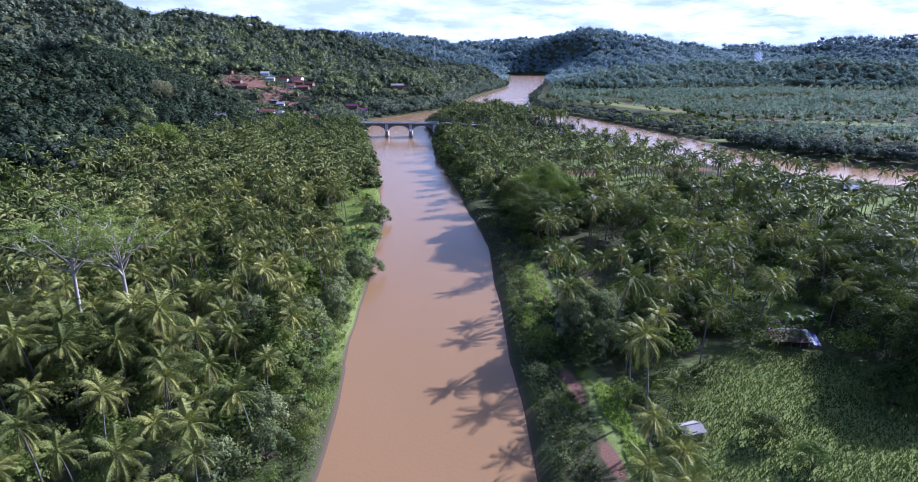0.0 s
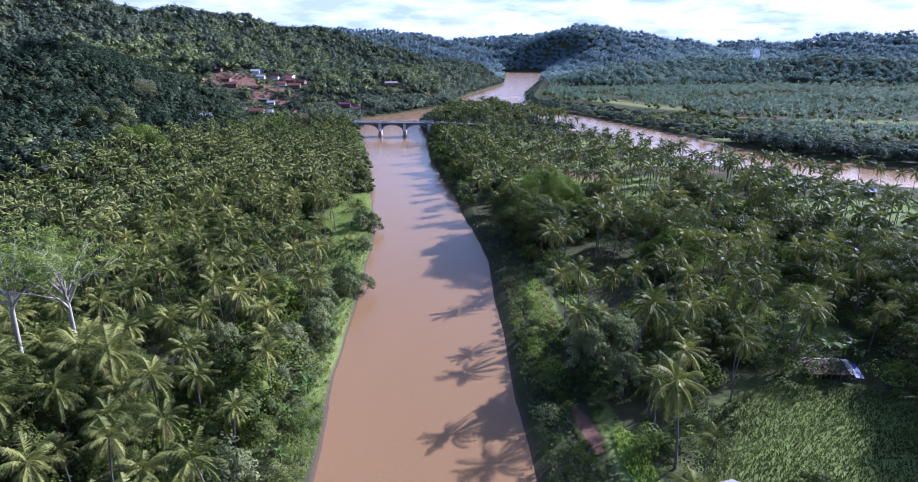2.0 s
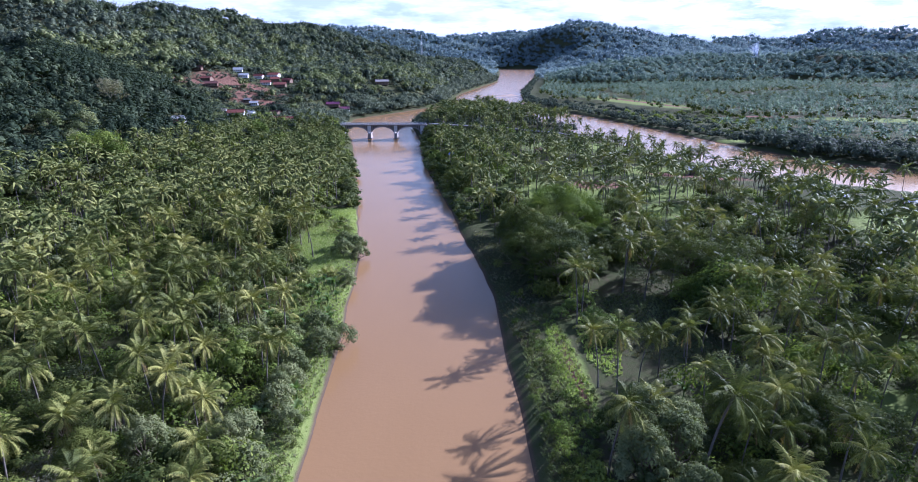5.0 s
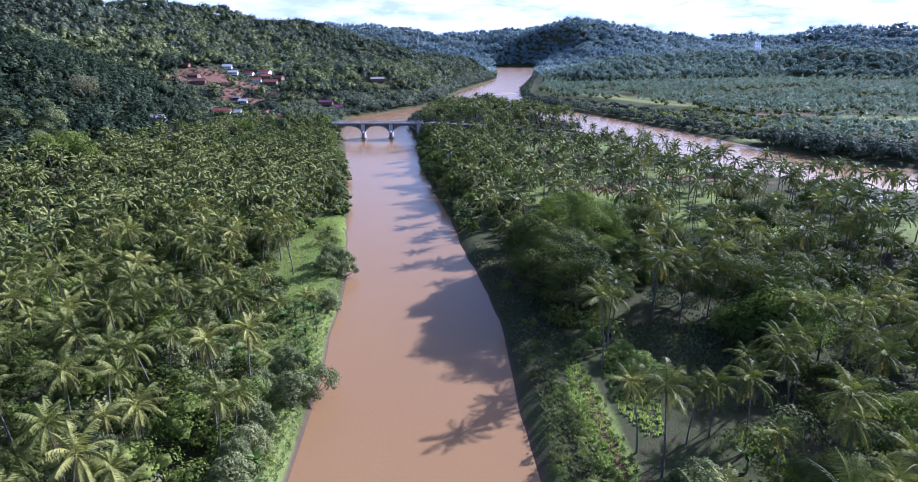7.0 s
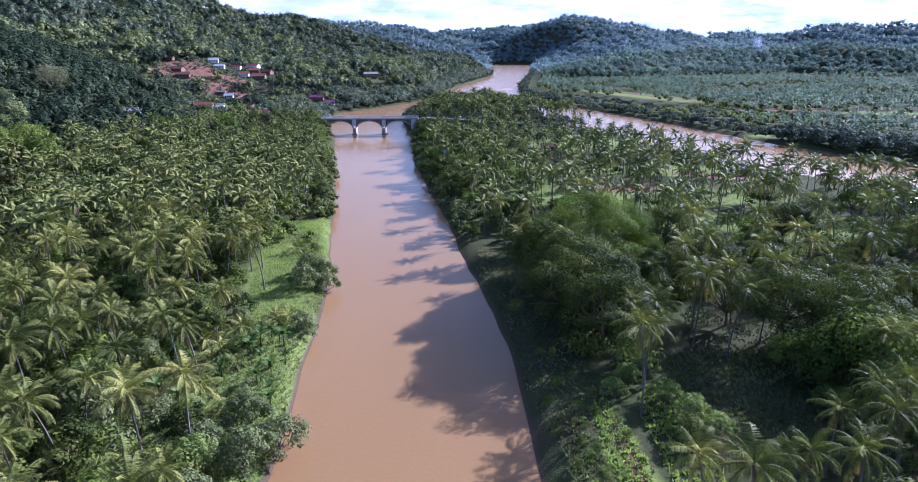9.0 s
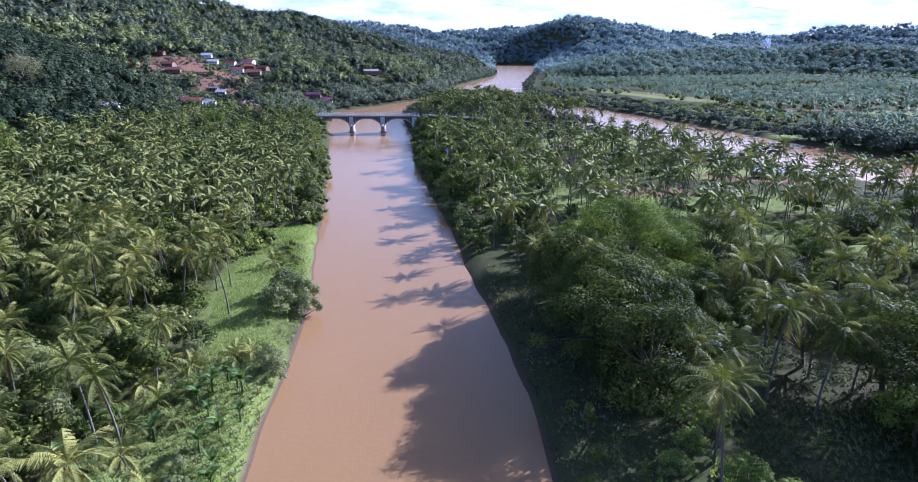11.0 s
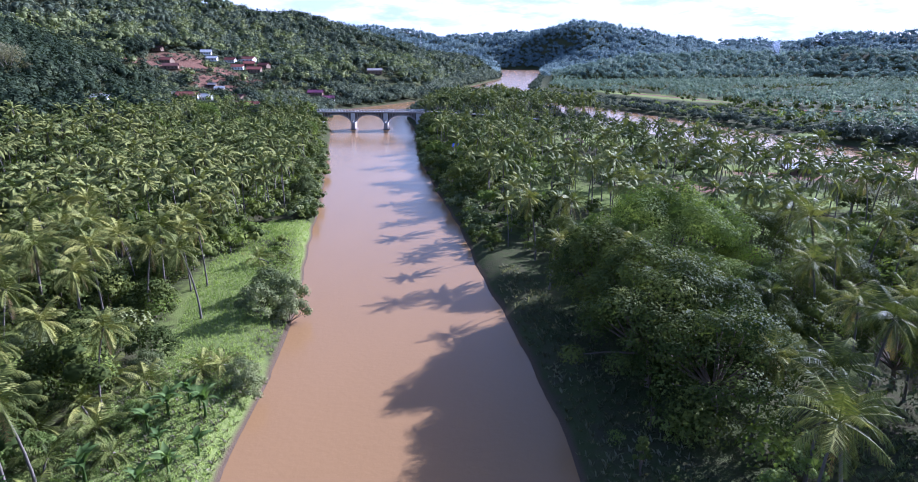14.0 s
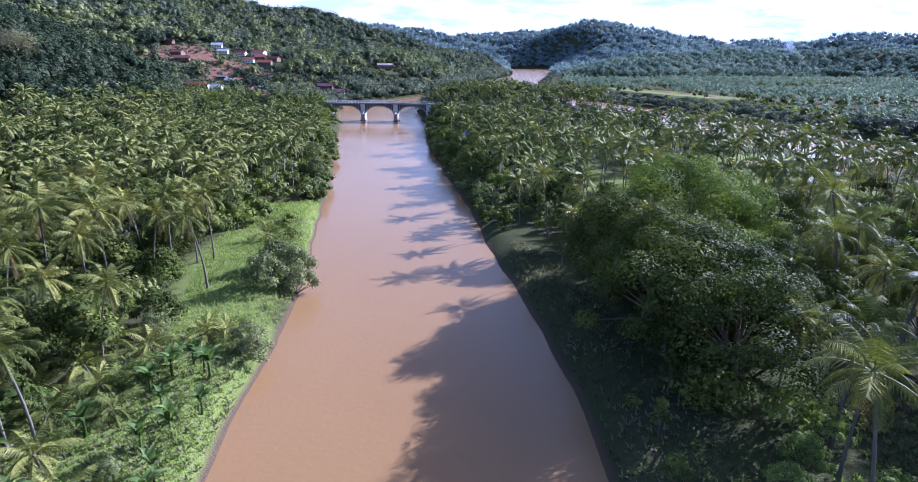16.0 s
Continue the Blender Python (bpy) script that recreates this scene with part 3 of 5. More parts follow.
def build_bridge():
    bridge = tagged(new("bridge"), "weathered grey concrete arch bridge over the brown river", "bridge")
    bridge.location = (-58.0, 448.5, 0)
    bridge.rotation_euler = (0, 0, radians(0.5))
    span, half = 20.6, 3.4
    piers = (-2 * span, -span, 0.0, span)
    deck_lo, deck_hi = 10.5, 11.4
    block("deck", bridge, M_CONCRETE, -2 * span - 2, span + 3.5, -half - 0.4, half + 0.4, deck_lo, deck_hi, 0.08, "grey concrete deck slab")
    block("roadway", bridge, M_ROAD, -2 * span - 2, span + 3.5, -half + 0.2, half - 0.2, deck_hi - 0.1, deck_hi + 0.02, 0.01, "worn asphalt roadway")
    for p in piers:
        pier = sweep_plate("pier", bridge, M_CONCRETE, ((p - 1.5, -3.2), (p + 1.5, -3.2), (p + 1.25, 1.5), (p + 1.05, 4.4), (p - 1.05, 4.4), (p - 1.25, 1.5)), -half - 0.2, half + 0.2, "stained concrete pier")
        block("footing", pier, M_STONE_SHADE, p - 1.9, p + 1.9, -half - 0.9, half + 0.9, -3.2, 0.7, 0.15, "dark wet stone footing")
        block("cap", pier, M_CONCRETE_LIGHT, p - 1.3, p + 1.3, -half - 0.3, half + 0.3, 4.1, 4.6, 0.05)
        for y in (-half, half - 0.35):
            block("pilaster", bridge, M_CONCRETE_LIGHT, p - 1.35, p - 0.75, y - 0.1, y + 0.5, 4.6, deck_lo, 0.04, "pale pilaster over the pier")
            block("pilaster", bridge, M_CONCRETE_LIGHT, p + 0.75, p + 1.35, y - 0.1, y + 0.5, 4.6, deck_lo, 0.04, "pale pilaster over the pier")
            block("panel", bridge, M_CONCRETE_LIGHT, p - 0.75, p + 0.75, y + 0.1, y + 0.3, 6.4, deck_lo, 0.02, "pale concrete panel over the pier")
    for p in piers[:-1]:
        a, b, n = p + 1.05, p + span - 1.05, 16
        lower, upper = [], []
        for i in range(n + 1):
            u = i / n
            x = a + (b - a) * u
            bow = math.sqrt(max(0.0, 1 - (2 * u - 1) ** 2 * 0.985))
            lower.append((x, 3.3 + 5.9 * bow))
            upper.append((x, 4.5 + 5.5 * bow))
        for y in (-half, half - 0.7, -0.35):
            sweep_plate("arch", bridge, M_CONCRETE, lower + upper[::-1], y, y + 0.7, "curved concrete arch rib")
        # Added plate whose dark colour stands for shade between ribs and deck
        sweep_plate("spandrel", bridge, M_STONE_SHADE, [(x, z - 0.3) for x, z in upper] + [(b, deck_lo), (a, deck_lo)], -half + 1.3, -half + 1.55, "dark plate across the spandrel, added for the shade under the deck")
        for u in (0.09, 0.18, 0.28, 0.72, 0.82, 0.91):
            x = a + (b - a) * u
            z = 4.1 + 5.5 * math.sqrt(1 - (2 * u - 1) ** 2 * 0.985)
            for y in (-half + 0.1, half - 0.5):
                block("column", bridge, M_CONCRETE, x - 0.22, x + 0.22, y, y + 0.4, z, deck_lo, 0.03)
    for y in (-half - 0.3, half + 0.1):
        block("handrail", bridge, M_CONCRETE_LIGHT, -2 * span - 2, span + 3.5, y, y + 0.22, deck_hi + 0.85, deck_hi + 1.05, 0.03, "pale concrete handrail")
        block("lower_rail", bridge, M_CONCRETE, -2 * span - 2, span + 3.5, y + 0.04, y + 0.18, deck_hi + 0.35, deck_hi + 0.50, 0.02)
        first = block("post", bridge, M_CONCRETE_LIGHT, -2 * span - 1.9, -2 * span - 1.65, y - 0.02, y + 0.24, deck_hi, deck_hi + 1.12, 0.02)
        for k in range(1, 34):
            part("post", first.data, bridge, "", Matrix.Translation((k * 2.0, 0, 0)))
    for x in (-2 * span - 2, span + 3.5):
        block("abutment", bridge, M_STONE_SHADE, x - 1.6, x + 1.6, -half - 0.6, half + 0.6, -2.5, deck_lo, 0.1, "dark stone abutment in the bank")
    return bridge


build_bridge()

# the road that runs on from the bridge over its embankment
def strip(name, line, half, lift, mat, label, category):
    vs, qs = [], []
    pts = np.array(line, float)
    t = np.linspace(0, 1, 60)
    k = np.linspace(0, 1, len(pts))
    fine = np.stack([np.interp(t, k, pts[:, i]) for i in range(2)], -1)
    d = np.gradient(fine, axis=0)
    d /= np.linalg.norm(d, axis=1)[:, None]
    nrm = np.stack([-d[:, 1], d[:, 0]], -1)
    mid = height(fine[:, 0], fine[:, 1])
    for p, q, z in zip(fine, nrm, mid):
        for side, dz in ((-1, -0.35), (-0.92, 0), (0.92, 0), (1, -0.35)):
            vs.append((p[0] + q[0] * half * side, p[1] + q[1] * half * side, z + lift + dz))
    for i in range(len(fine) - 1):
        for j in range(3):
            qs.append((i * 4 + j, i * 4 + j + 1, i * 4 + j + 5, i * 4 + j + 4))
    return tagged(new(name, mesh_of(name, vs, qs, (), mat)), label, category, kind="structure")


strip("road", ((-36, 448.7), (-10, 447), (30, 446), (75, 448), (120, 470)), 3.3, 0.5, M_ROAD, "worn asphalt road on a low embankment", "road")


# ---- houses ----
def gable(bm_pts, parent, name, mat, label, length, depth, base, rise, over, thick=0.12):
    """Two sloping roof planes with thickness, each made of parallel sheets."""
    sheets = max(3, int(length / 1.1))
    slope = math.hypot(depth / 2 + over, rise * (1 + 2 * over / depth))
    drop = rise * 2 * over / depth
    roof = block(name, parent, mat, -length / 2 - over, length / 2 + over, -0.12, 0.12, base + rise - 0.02, base + rise + 0.16, 0.03, label)
    for side in (-1, 1):
        ang = math.atan2(rise + drop, depth / 2 + over)
        me = None
        for k in range(sheets):
            w = (length + 2 * over) / sheets
            x = -length / 2 - over + (k + 0.5) * w
            m = Matrix.Translation((x, side * (depth / 4 + over / 2), base + (rise - drop) / 2 + 0.02 + 0.015 * (k % 2))) @ Matrix.Rotation(-side * ang, 4, "X")
            if me is None:
                me = block("roof_sheet", roof, mat, -w / 2 - 0.02, w / 2 + 0.02, -slope / 2, slope / 2, -thick / 2, thick / 2, 0.02, "", m).data
            else:
                part("roof_sheet", me, roof, "", m)
    return roof


def house(x, y, turn, length, depth, tall, rise, wall, roof, label, over=0.6, group="", doors=1, windows=3):
    """A small house: walls with a gable, roof sheets, door and windows set into the wall."""
    h = tagged(new("house"), label, "house", group)
    h.location = (x, y, float(height(np.array([x]), np.array([y]))[0]) - 0.15)
    h.rotation_euler = (0, 0, radians(turn))
    pts = ((-depth / 2, 0), (depth / 2, 0), (depth / 2, tall), (0, tall + rise), (-depth / 2, tall))
    bm = bmesh.new()
    a, b = [bm.verts.new((-length / 2, p, z)) for p, z in pts], [bm.verts.new((length / 2, p, z)) for p, z in pts]
    bm.faces.new(a), bm.faces.new(b[::-1])
    for i in range(5):
        if i not in (2, 3):
            bm.faces.new((a[i], b[i], b[(i + 1) % 5], a[(i + 1) % 5]))
    bmesh.ops.recalc_face_normals(bm, faces=bm.faces)
    me = bpy.data.meshes.new("wall")
    bm.to_mesh(me)
    bm.free()
    me.materials.append(wall)
    part("wall", me, h)
    gable(None, h, "roof", roof, "", length, depth, tall, rise, over)
    n = doors + windows
    for k in range(n):
        px = -length / 2 + (k + 0.5) * length / n
        for side in (-1, 1):
            lo, hi, w = (0.1, 2.1, 0.45) if k < doors else (1.0, 2.0, 0.5)
            name = "door" if k < doors else "window"
            f = block(name, h, M_WALL_BROWN, px - w - 0.08, px + w + 0.08, side * depth / 2 - 0.06, side * depth / 2 + 0.06, lo - 0.06, hi + 0.08, 0.02)
            block("pane" if k >= doors else "leaf", f, M_DARK, px - w, px + w, side * (depth / 2 + 0.05) - 0.03, side * (depth / 2 + 0.05) + 0.03, lo, hi, 0.01)
    return h


VILLAGE = (
    (-253, 643, 15, 9, 6, 3.0, 1.8, M_WALL_WHITE, M_ROOF_WHITE, "small white house with a pale sheet roof on the hillside"),
    (-243, 630, 10, 10, 6, 3.0, 1.6, M_WALL_WHITE, M_ROOF_WHITE, "white bungalow with a pale sheet roof above bare soil"),
    (-222, 662, -8, 15, 8, 3.2, 2.0, M_WALL_WHITE, M_ROOF_RED, "long house with a dull red tiled roof"),
    (-219, 628, 12, 10, 7, 3.0, 2.0, M_WALL_WHITE, M_ROOF_RED, "white house with a dull red tiled roof"),
    (-203, 652, -15, 10, 7, 3.0, 2.0, M_WALL_BROWN, M_ROOF_RED, "timber house with a dark red roof"),
    (-205, 632, 5, 12, 8, 3.2, 2.2, M_WALL_BROWN, M_ROOF_RED, "timber house with a weathered red roof"),
    (-256, 578, 20, 11, 7, 3.0, 1.8, M_WALL_BROWN, M_ROOF_RUST, "brown timber house with a rusty roof"),
    (-283, 612, 0, 9, 6, 3.0, 1.6, M_WALL_BROWN, M_ROOF_RUST, "brown shed with a rusty roof by the trees"),
    (-206, 552, 10, 7, 5, 2.8, 1.4, M_WALL_WHITE, M_ROOF_WHITE, "small white hut below the cleared slope"),
    (-190, 558, -10, 7, 5, 2.8, 1.4, M_WALL_BROWN, M_ROOF_RUST, "small brown hut with a rusty roof"),
    (-145, 450, 5, 11, 7, 3.0, 2.0, M_WALL_WHITE, M_ROOF_RED, "house with a red tiled roof among palms"),
    (-160, 470, -20, 9, 7, 3.0, 1.8, M_WALL_BROWN, M_ROOF_RUST, "timber house with a rusty roof among palms"),
    (-146, 618, 0, 13, 8, 3.2, 2.0, M_WALL_BROWN, M_ROOF_PURPLE, "house with a plum-coloured sheet roof above the river"),
    (-134, 616, 8, 10, 7, 3.0, 1.8, M_WALL_WHITE, M_ROOF_PURPLE, "smaller house with a plum-coloured sheet roof"),
    (-117, 770, 10, 16, 9, 4.5, 2.0, M_WALL_BROWN, M_CONCRETE, "grey-roofed two-storey house among trees above the river"),
    (-203, 466, -8, 10, 6, 3.0, 1.5, M_WALL_WHITE, M_CONCRETE, "house with a grey roof among trees"),
    (-180, 440, 10, 12, 7, 3.0, 2.0, M_WALL_WHITE, M_ROOF_RED, "white house with a red tiled roof among trees"),
    (-172, 446, -12, 8, 6, 3.0, 1.5, M_WALL_WHITE, M_ROOF_WHITE, "white house with a pale roof beside the grove"),
    (-187, 362, 8, 8, 6, 3.0, 1.5, M_WALL_WHITE, M_ROOF_WHITE, "white cabin below the dark woods"),
    (-184, 349, -5, 8, 6, 3.0, 1.8, M_WALL_WHITE, M_ROOF_RED, "small house with a red roof below the woods"),
    (-176, 539, 12, 10, 7, 3.0, 2.0, M_WALL_WHITE, M_ROOF_RED, "house with a bright red tiled roof"),
    (-214, 558, 0, 6, 4, 2.6, 1.2, M_WALL_BROWN, M_CONCRETE, "brown shack with a grey roof below the bare slope"),
    (-232, 646, 0, 9, 6, 3.0, 2.0, M_WALL_WHITE, M_ROOF_RED, "white house with a red roof on the slope"),
    (-216, 650, 18, 9, 6, 3.0, 2.0, M_WALL_BROWN, M_ROOF_RED, "brown house with a red roof on the slope"),
    (-265, 590, -6, 10, 7, 3.0, 1.8, M_WALL_BROWN, M_ROOF_RED, "brown house with a dark red roof beside bare soil"),
)
for row in VILLAGE:
    house(*row, group="houses of the hillside village")
house(123, 292, -8, 12, 6, 3.0, 1.0, M_WALL_BROWN, M_ROOF_WHITE, "riverside shed with a white sheet roof", 0.7)
house(160, 230, 10, 8, 5, 2.8, 1.2, M_WALL_WHITE, M_ROOF_WHITE, "house with a bright white sheet roof beside the grove", 0.6)
house(184, 217, -8, 7, 5, 2.8, 1.2, M_WALL_BROWN, M_ROOF_WHITE, "shed with a white sheet roof by the pasture", 0.6)
house(47, 362, 6, 8, 6, 2.8, 1.4, M_WALL_BROWN, M_ROOF_RUST, "small timber hut with a rusty roof on the meadow", 0.7)


def farm_shed():
    """The long open shed beside the crop field: rusty sheets in patches on poles, a blue and white sheet over one end."""
    shed = tagged(new("farm_shed"), "long open shed with patched rusty roof and blue end sheet", "shed")
    shed.location = (78.6, 46.0, float(height(np.array([77.6]), np.array([47.0]))[0]))
    shed.rotation_euler, shed.scale = (0, 0, radians(-2)), (0.74, 0.74, 0.74)
    for x in np.linspace(-6.2, 6.2, 6):
        for y, top in ((-2.6, 1.9), (2.6, 3.3)):
            block("pole", shed, M_WALL_BROWN, x - 0.08, x + 0.08, y - 0.08, y + 0.08, -0.3, top, 0.02)
    tilt = math.atan2(1.4, 5.2)
    mats = (M_ROOF_RUST, M_ROOF_RUST, M_WALL_BROWN, M_ROOF_RUST, M_ROOF_RUST, M_ROOF_RUST, M_WALL_BROWN, M_ROOF_RUST, M_ROOF_RUST)
    for k, m in enumerate(mats):
        x = -6.4 + k * 1.16
        block("roof_sheet", shed, m, x - 0.54, x + 0.54, -3.1, 3.1, -0.04, 0.04, 0.01, "rusty roof sheet", Matrix.Translation((0, 0, 2.68 + 0.03 * (k % 3))) @ Matrix.Rotation(tilt, 4, "X"))
    block("ridge_sheet", shed, M_STEEL, -6.9, 5.0, 2.95, 3.3, 3.42, 3.48, 0.02, "pale ridge sheet")
    block("white_sheet", shed, M_ROOF_WHITE, 3.6, 5.2, -2.9, 2.9, -0.05, 0.05, 0.02, "white roof sheet", Matrix.Translation((0, 0, 2.76)) @ Matrix.Rotation(tilt, 4, "X"))
    block("blue_sheet", shed, M_BLUE, 5.0, 7.2, -3.0, 2.2, -0.05, 0.05, 0.02, "blue plastic sheet", Matrix.Translation((0.2, 0, 2.6)) @ Matrix.Rotation(tilt * 1.25, 4, "X") @ Matrix.Rotation(0.12, 4, "Y"))
    block("back_wall", shed, M_WALL_BROWN, -6.4, 6.4, 2.5, 2.62, 0.0, 3.1, 0.02, "brown plank back wall")
    return shed


farm_shed()
hut = house(44.5, 9.0, 20, 3.6, 2.8, 2.0, 0.6, M_WALL_BROWN, M_CONCRETE, "tiny plank hut with grey roof sheets under palms", 0.4, windows=0)

# ---- growing things ----
def plant(name, parts, x, y, turn, scale, label, category, group="", sink=0.1, tilt=(0, 0)):
    z = float(height(np.array([x]), np.array([y]))[0])
    top = tagged(new(name), label, category, group)
    top.matrix_basis = Matrix.Translation((x, y, z - sink)) @ Euler((tilt[0], tilt[1], turn)).to_matrix().to_4x4() @ Matrix.Diagonal((scale, scale, scale, 1))
    for part_name, me in parts:
        part(part_name, me, top)
    return top


def as_mesh(name, arrays, mat):
    return mesh_of(name, arrays[0], arrays[1], (), mat)


PALMS = []
for k in range(7):
    crown, trunk = palm_arrays(20 + k, 21 + k % 4, 26, 0.80, 0.72, 13.0, 6, 7)
    dead = frond(random.Random(k), 3.6, -1.1, 0.5, 9, 0.5, 0.6)
    top = trunk[0][-7:].mean(0)
    old = merged([(turned(dead[0], a + k) + top - (0, 0, 0.2), dead[1]) for a in (0.3, 2.6, 4.4)][: 1 + k % 3])
    PALMS.append((("trunk", as_mesh("trunk", trunk, M_BARK)), ("crown", as_mesh("crown", crown, M_PALM)), ("dead_fronds", as_mesh("dead_fronds", old, M_FROND_OLD))))
YOUNG = []
for k in range(3):
    crown, trunk = palm_arrays(60 + k, 15, 22, 0.80, 0.72, 1.6, 6)
    YOUNG.append((("trunk", as_mesh("trunk", trunk, M_BARK)), ("crown", as_mesh("crown", crown, M_PALM))))

# palms that stand out: x, y, size of the palm against one 13 m tall
CROWN_PALMS = ((39.2, 16, 17.4), (38.7, 43.4, 18.7), (71.5, 48.4, 16.2), (71.6, 63.2, 15.4), (93, 93.3, 14.8), (98.5, 73, 16.5), (71.3, 87.7, 14.4), (34.3, -3.3, 13.4), (35.1, -10.9, 14.2),
               (49.5, 116.7, 15.7), (45, 121.5, 16.3), (63.4, 127, 16.7), (58.7, 159, 18.2), (99, 186, 14.6), (33.8, 111.6, 15.5), (29.2, 98.5, 16.0), (29.2, 72.3, 13.8), (31.4, 66.6, 15.7),
               (57.6, 169.4, 17.7), (70, 234, 18.7), (65.7, 243, 18.3), (112, 265, 18.4), (31, 226, 15.8), (32, 190, 18), (87.4, 136.6, 18.9), (72.4, 102.4, 15.2), (-66.1, 141.6, 17.5), (-58.9, 144.6, 15.7), (-45.9, 149.7, 15.2))
KEY_PALMS = tuple((x, y, (z - 2) / 13.0) for x, y, z in CROWN_PALMS) + ((-88.8, 171.9, 1.0), (-61.3, 158.8, .9), (-53, 161.5, .95), (-51, 164, .95), (-66.6, 136, 1), (-42.3, 105.7, .95), (-50, 82, .95), (-43, 66, .9),
             (-75, 97.4, 1), (-45.2, 105.5, 1), (-50, 98, .9), (-63.6, 114, .95), (-40.6, 29.5, 1), (-28.7, 30, .85), (-63, 67, 1), (-49.2, 74, .95), (-56, 34, 1), (-33, 38, .9),
             (-65, 84.7, 1), (-61, 28.8, 1), (-37, 8, .95), (-60, 15.4, 1), (-41, 2, .95), (-71.6, 14.7, 1), (-51.5, -12.3, 1), (-28, -14.8, .8), (-29.4, 15, .8), (-78, 163.5, 1), (-71.3, 143.5, .95),
             (56.7, 149.6, 1), (97.6, 208.6, 1), (90, 249, 1), (72, 269.7, 1), (47, 246, 1), (46.8, 127.5, 1), (54.3, 127.7, 1),
             (77.8, 100.8, 1), (59.3, 85.6, 1), (66.6, 65.9, 1), (78.4, 58.3, .9),
             (100.2, 104.3, 1), (79.4, 75.3, .9), (74.8, 74.1, 1), (45.4, 72.3, 1), (66, 100, 1), (84, 92, 1), (88, 112, 1.05), (70, 92, .9), (95, 88, 1))
TALL_PALMS = ((-72, 12, 1.35), (-63, 14, 1.35), (-56, 17, 1.3), (-76, 18, 1.3), (-66, 8, 1.3), (-51, 20, 1.25), (-60, 8, 1.2))
YOUNG_PALMS = ((-43.9, 178, 1.0), (-47.9, 127.7, 1.0), (-38.8, 131, .95), (-34.6, 133.1, .8), (-43.2, 117.2, .95), (-36, 100, .9), (-39.5, 122, .7), (52, 66, .9), (36, 20, .8), (40, 0, .8), (24, 118, .7), (-41, 104, .95), (-45, 110, 1.0), (-39.5, 113.5, .8), (-46.5, 120, 1.0), (-42, 126, .85), (-50, 104, 1.05), (-48, 115, .9), (-37.5, 94, .8))
for x, y, s in KEY_PALMS + TALL_PALMS:
    k = random.randrange(7)
    plant("palm_tree", PALMS[k], x, y, random.uniform(0, 6.28), s * random.uniform(0.96, 1.04), "coconut palm with arching green fronds and a slim grey trunk", "palm tree", "coconut palms", 0.2)
for x, y, s in YOUNG_PALMS:
    plant("young_palm", YOUNG[random.randrange(3)], x, y, random.uniform(0, 6.28), s * 0.95, "young coconut palm with fronds near the ground", "palm tree", "young palms on the bank", 0.15)


# ---- broadleaf trees, bushes and bananas that stand out ----
def tree_parts(seed, tall, spread, clumps, leaves, size, leaf, bark=M_BROWNBARK, trunk_h=0.35, flat=0.75, puff=0.37):
    crown, trunk = tree_arrays(seed, tall, spread, clumps, leaves, size, trunk_h, flat, puff)
    return (("trunk", as_mesh("trunk", trunk, bark)), ("crown", as_mesh("crown", crown, leaf)))


RAIN = tree_parts(5, 22.0, 20.0, 84, 1000, 0.155, M_RAIN, M_BROWNBARK, 0.2, 0.85, 0.17)
plant("rain_tree", RAIN, 33, 159, 0.4, 1.02, "huge rain tree with a domed green crown on the bank", "tree", sink=0.3)
RAIN_SMALL = tree_parts(6, 15.0, 10.5, 52, 310, 0.142, M_LEAF, M_BROWNBARK, 0.3, 0.8, 0.22)
RAGGED = tree_parts(16, 15.5, 8.0, 44, 310, 0.142, M_LEAF, M_BROWNBARK, 0.2, 1.1, 0.21)
for x, y, s in ((19, 158, 0.95), (24, 146, 0.85), (54, 172, 1.0), (50, 150, 0.75), (17, 176, 0.8), (62, 158, 0.8), (40, 140, 0.75), (27, 133, 1.1), (36, 129, 0.7), (23, 142, 1.15), (31, 148, 0.8), (62, 122, 1.1), (70, 116, 1.1), (55, 131, 0.9), (77, 124, 1.0), (43, 146, 0.75), (19, 151, 1.15), (106, 76, 1.0), (108, 60, 1.1), (112, 84, 1.2), (102, 45, 1.15), (101, 32, 1.2), (106, 16, 1.0), (92, 184, 0.9), (38, 201, 0.7), (98, 33, 1.25), (28, 121, 1.1), (22.5, 130, 1.15), (33, 133, 0.95), (26, 139, 1.2), (47, 52, 0.6), (55, 50, 0.7), (62, 53, 0.75), (44, 40, 0.55), (50, 58, 0.7), (-67, 17, 1.15), (-62, 14, 1.2), (-57, 18, 1.1), (-74, 19, 1.1), (-52, 24, 0.95), (-80, 26, 1.1), (-46, 14, 0.7), (-49, 40, 0.75), (-72, 40, 0.9), (-84, 8, 0.9), (-38, 26, 0.55), (-60, 50, 0.75), (-55, 92, 0.7), (-72, 112, 0.8), (-80, 130, 0.8)):
    plant("tree", (RAIN_SMALL, RAGGED)[int(x) % 2], x, y, random.uniform(0, 6.28), s, "broad dark green tree with a dense rounded crown", "tree", "broad trees", 0.2)


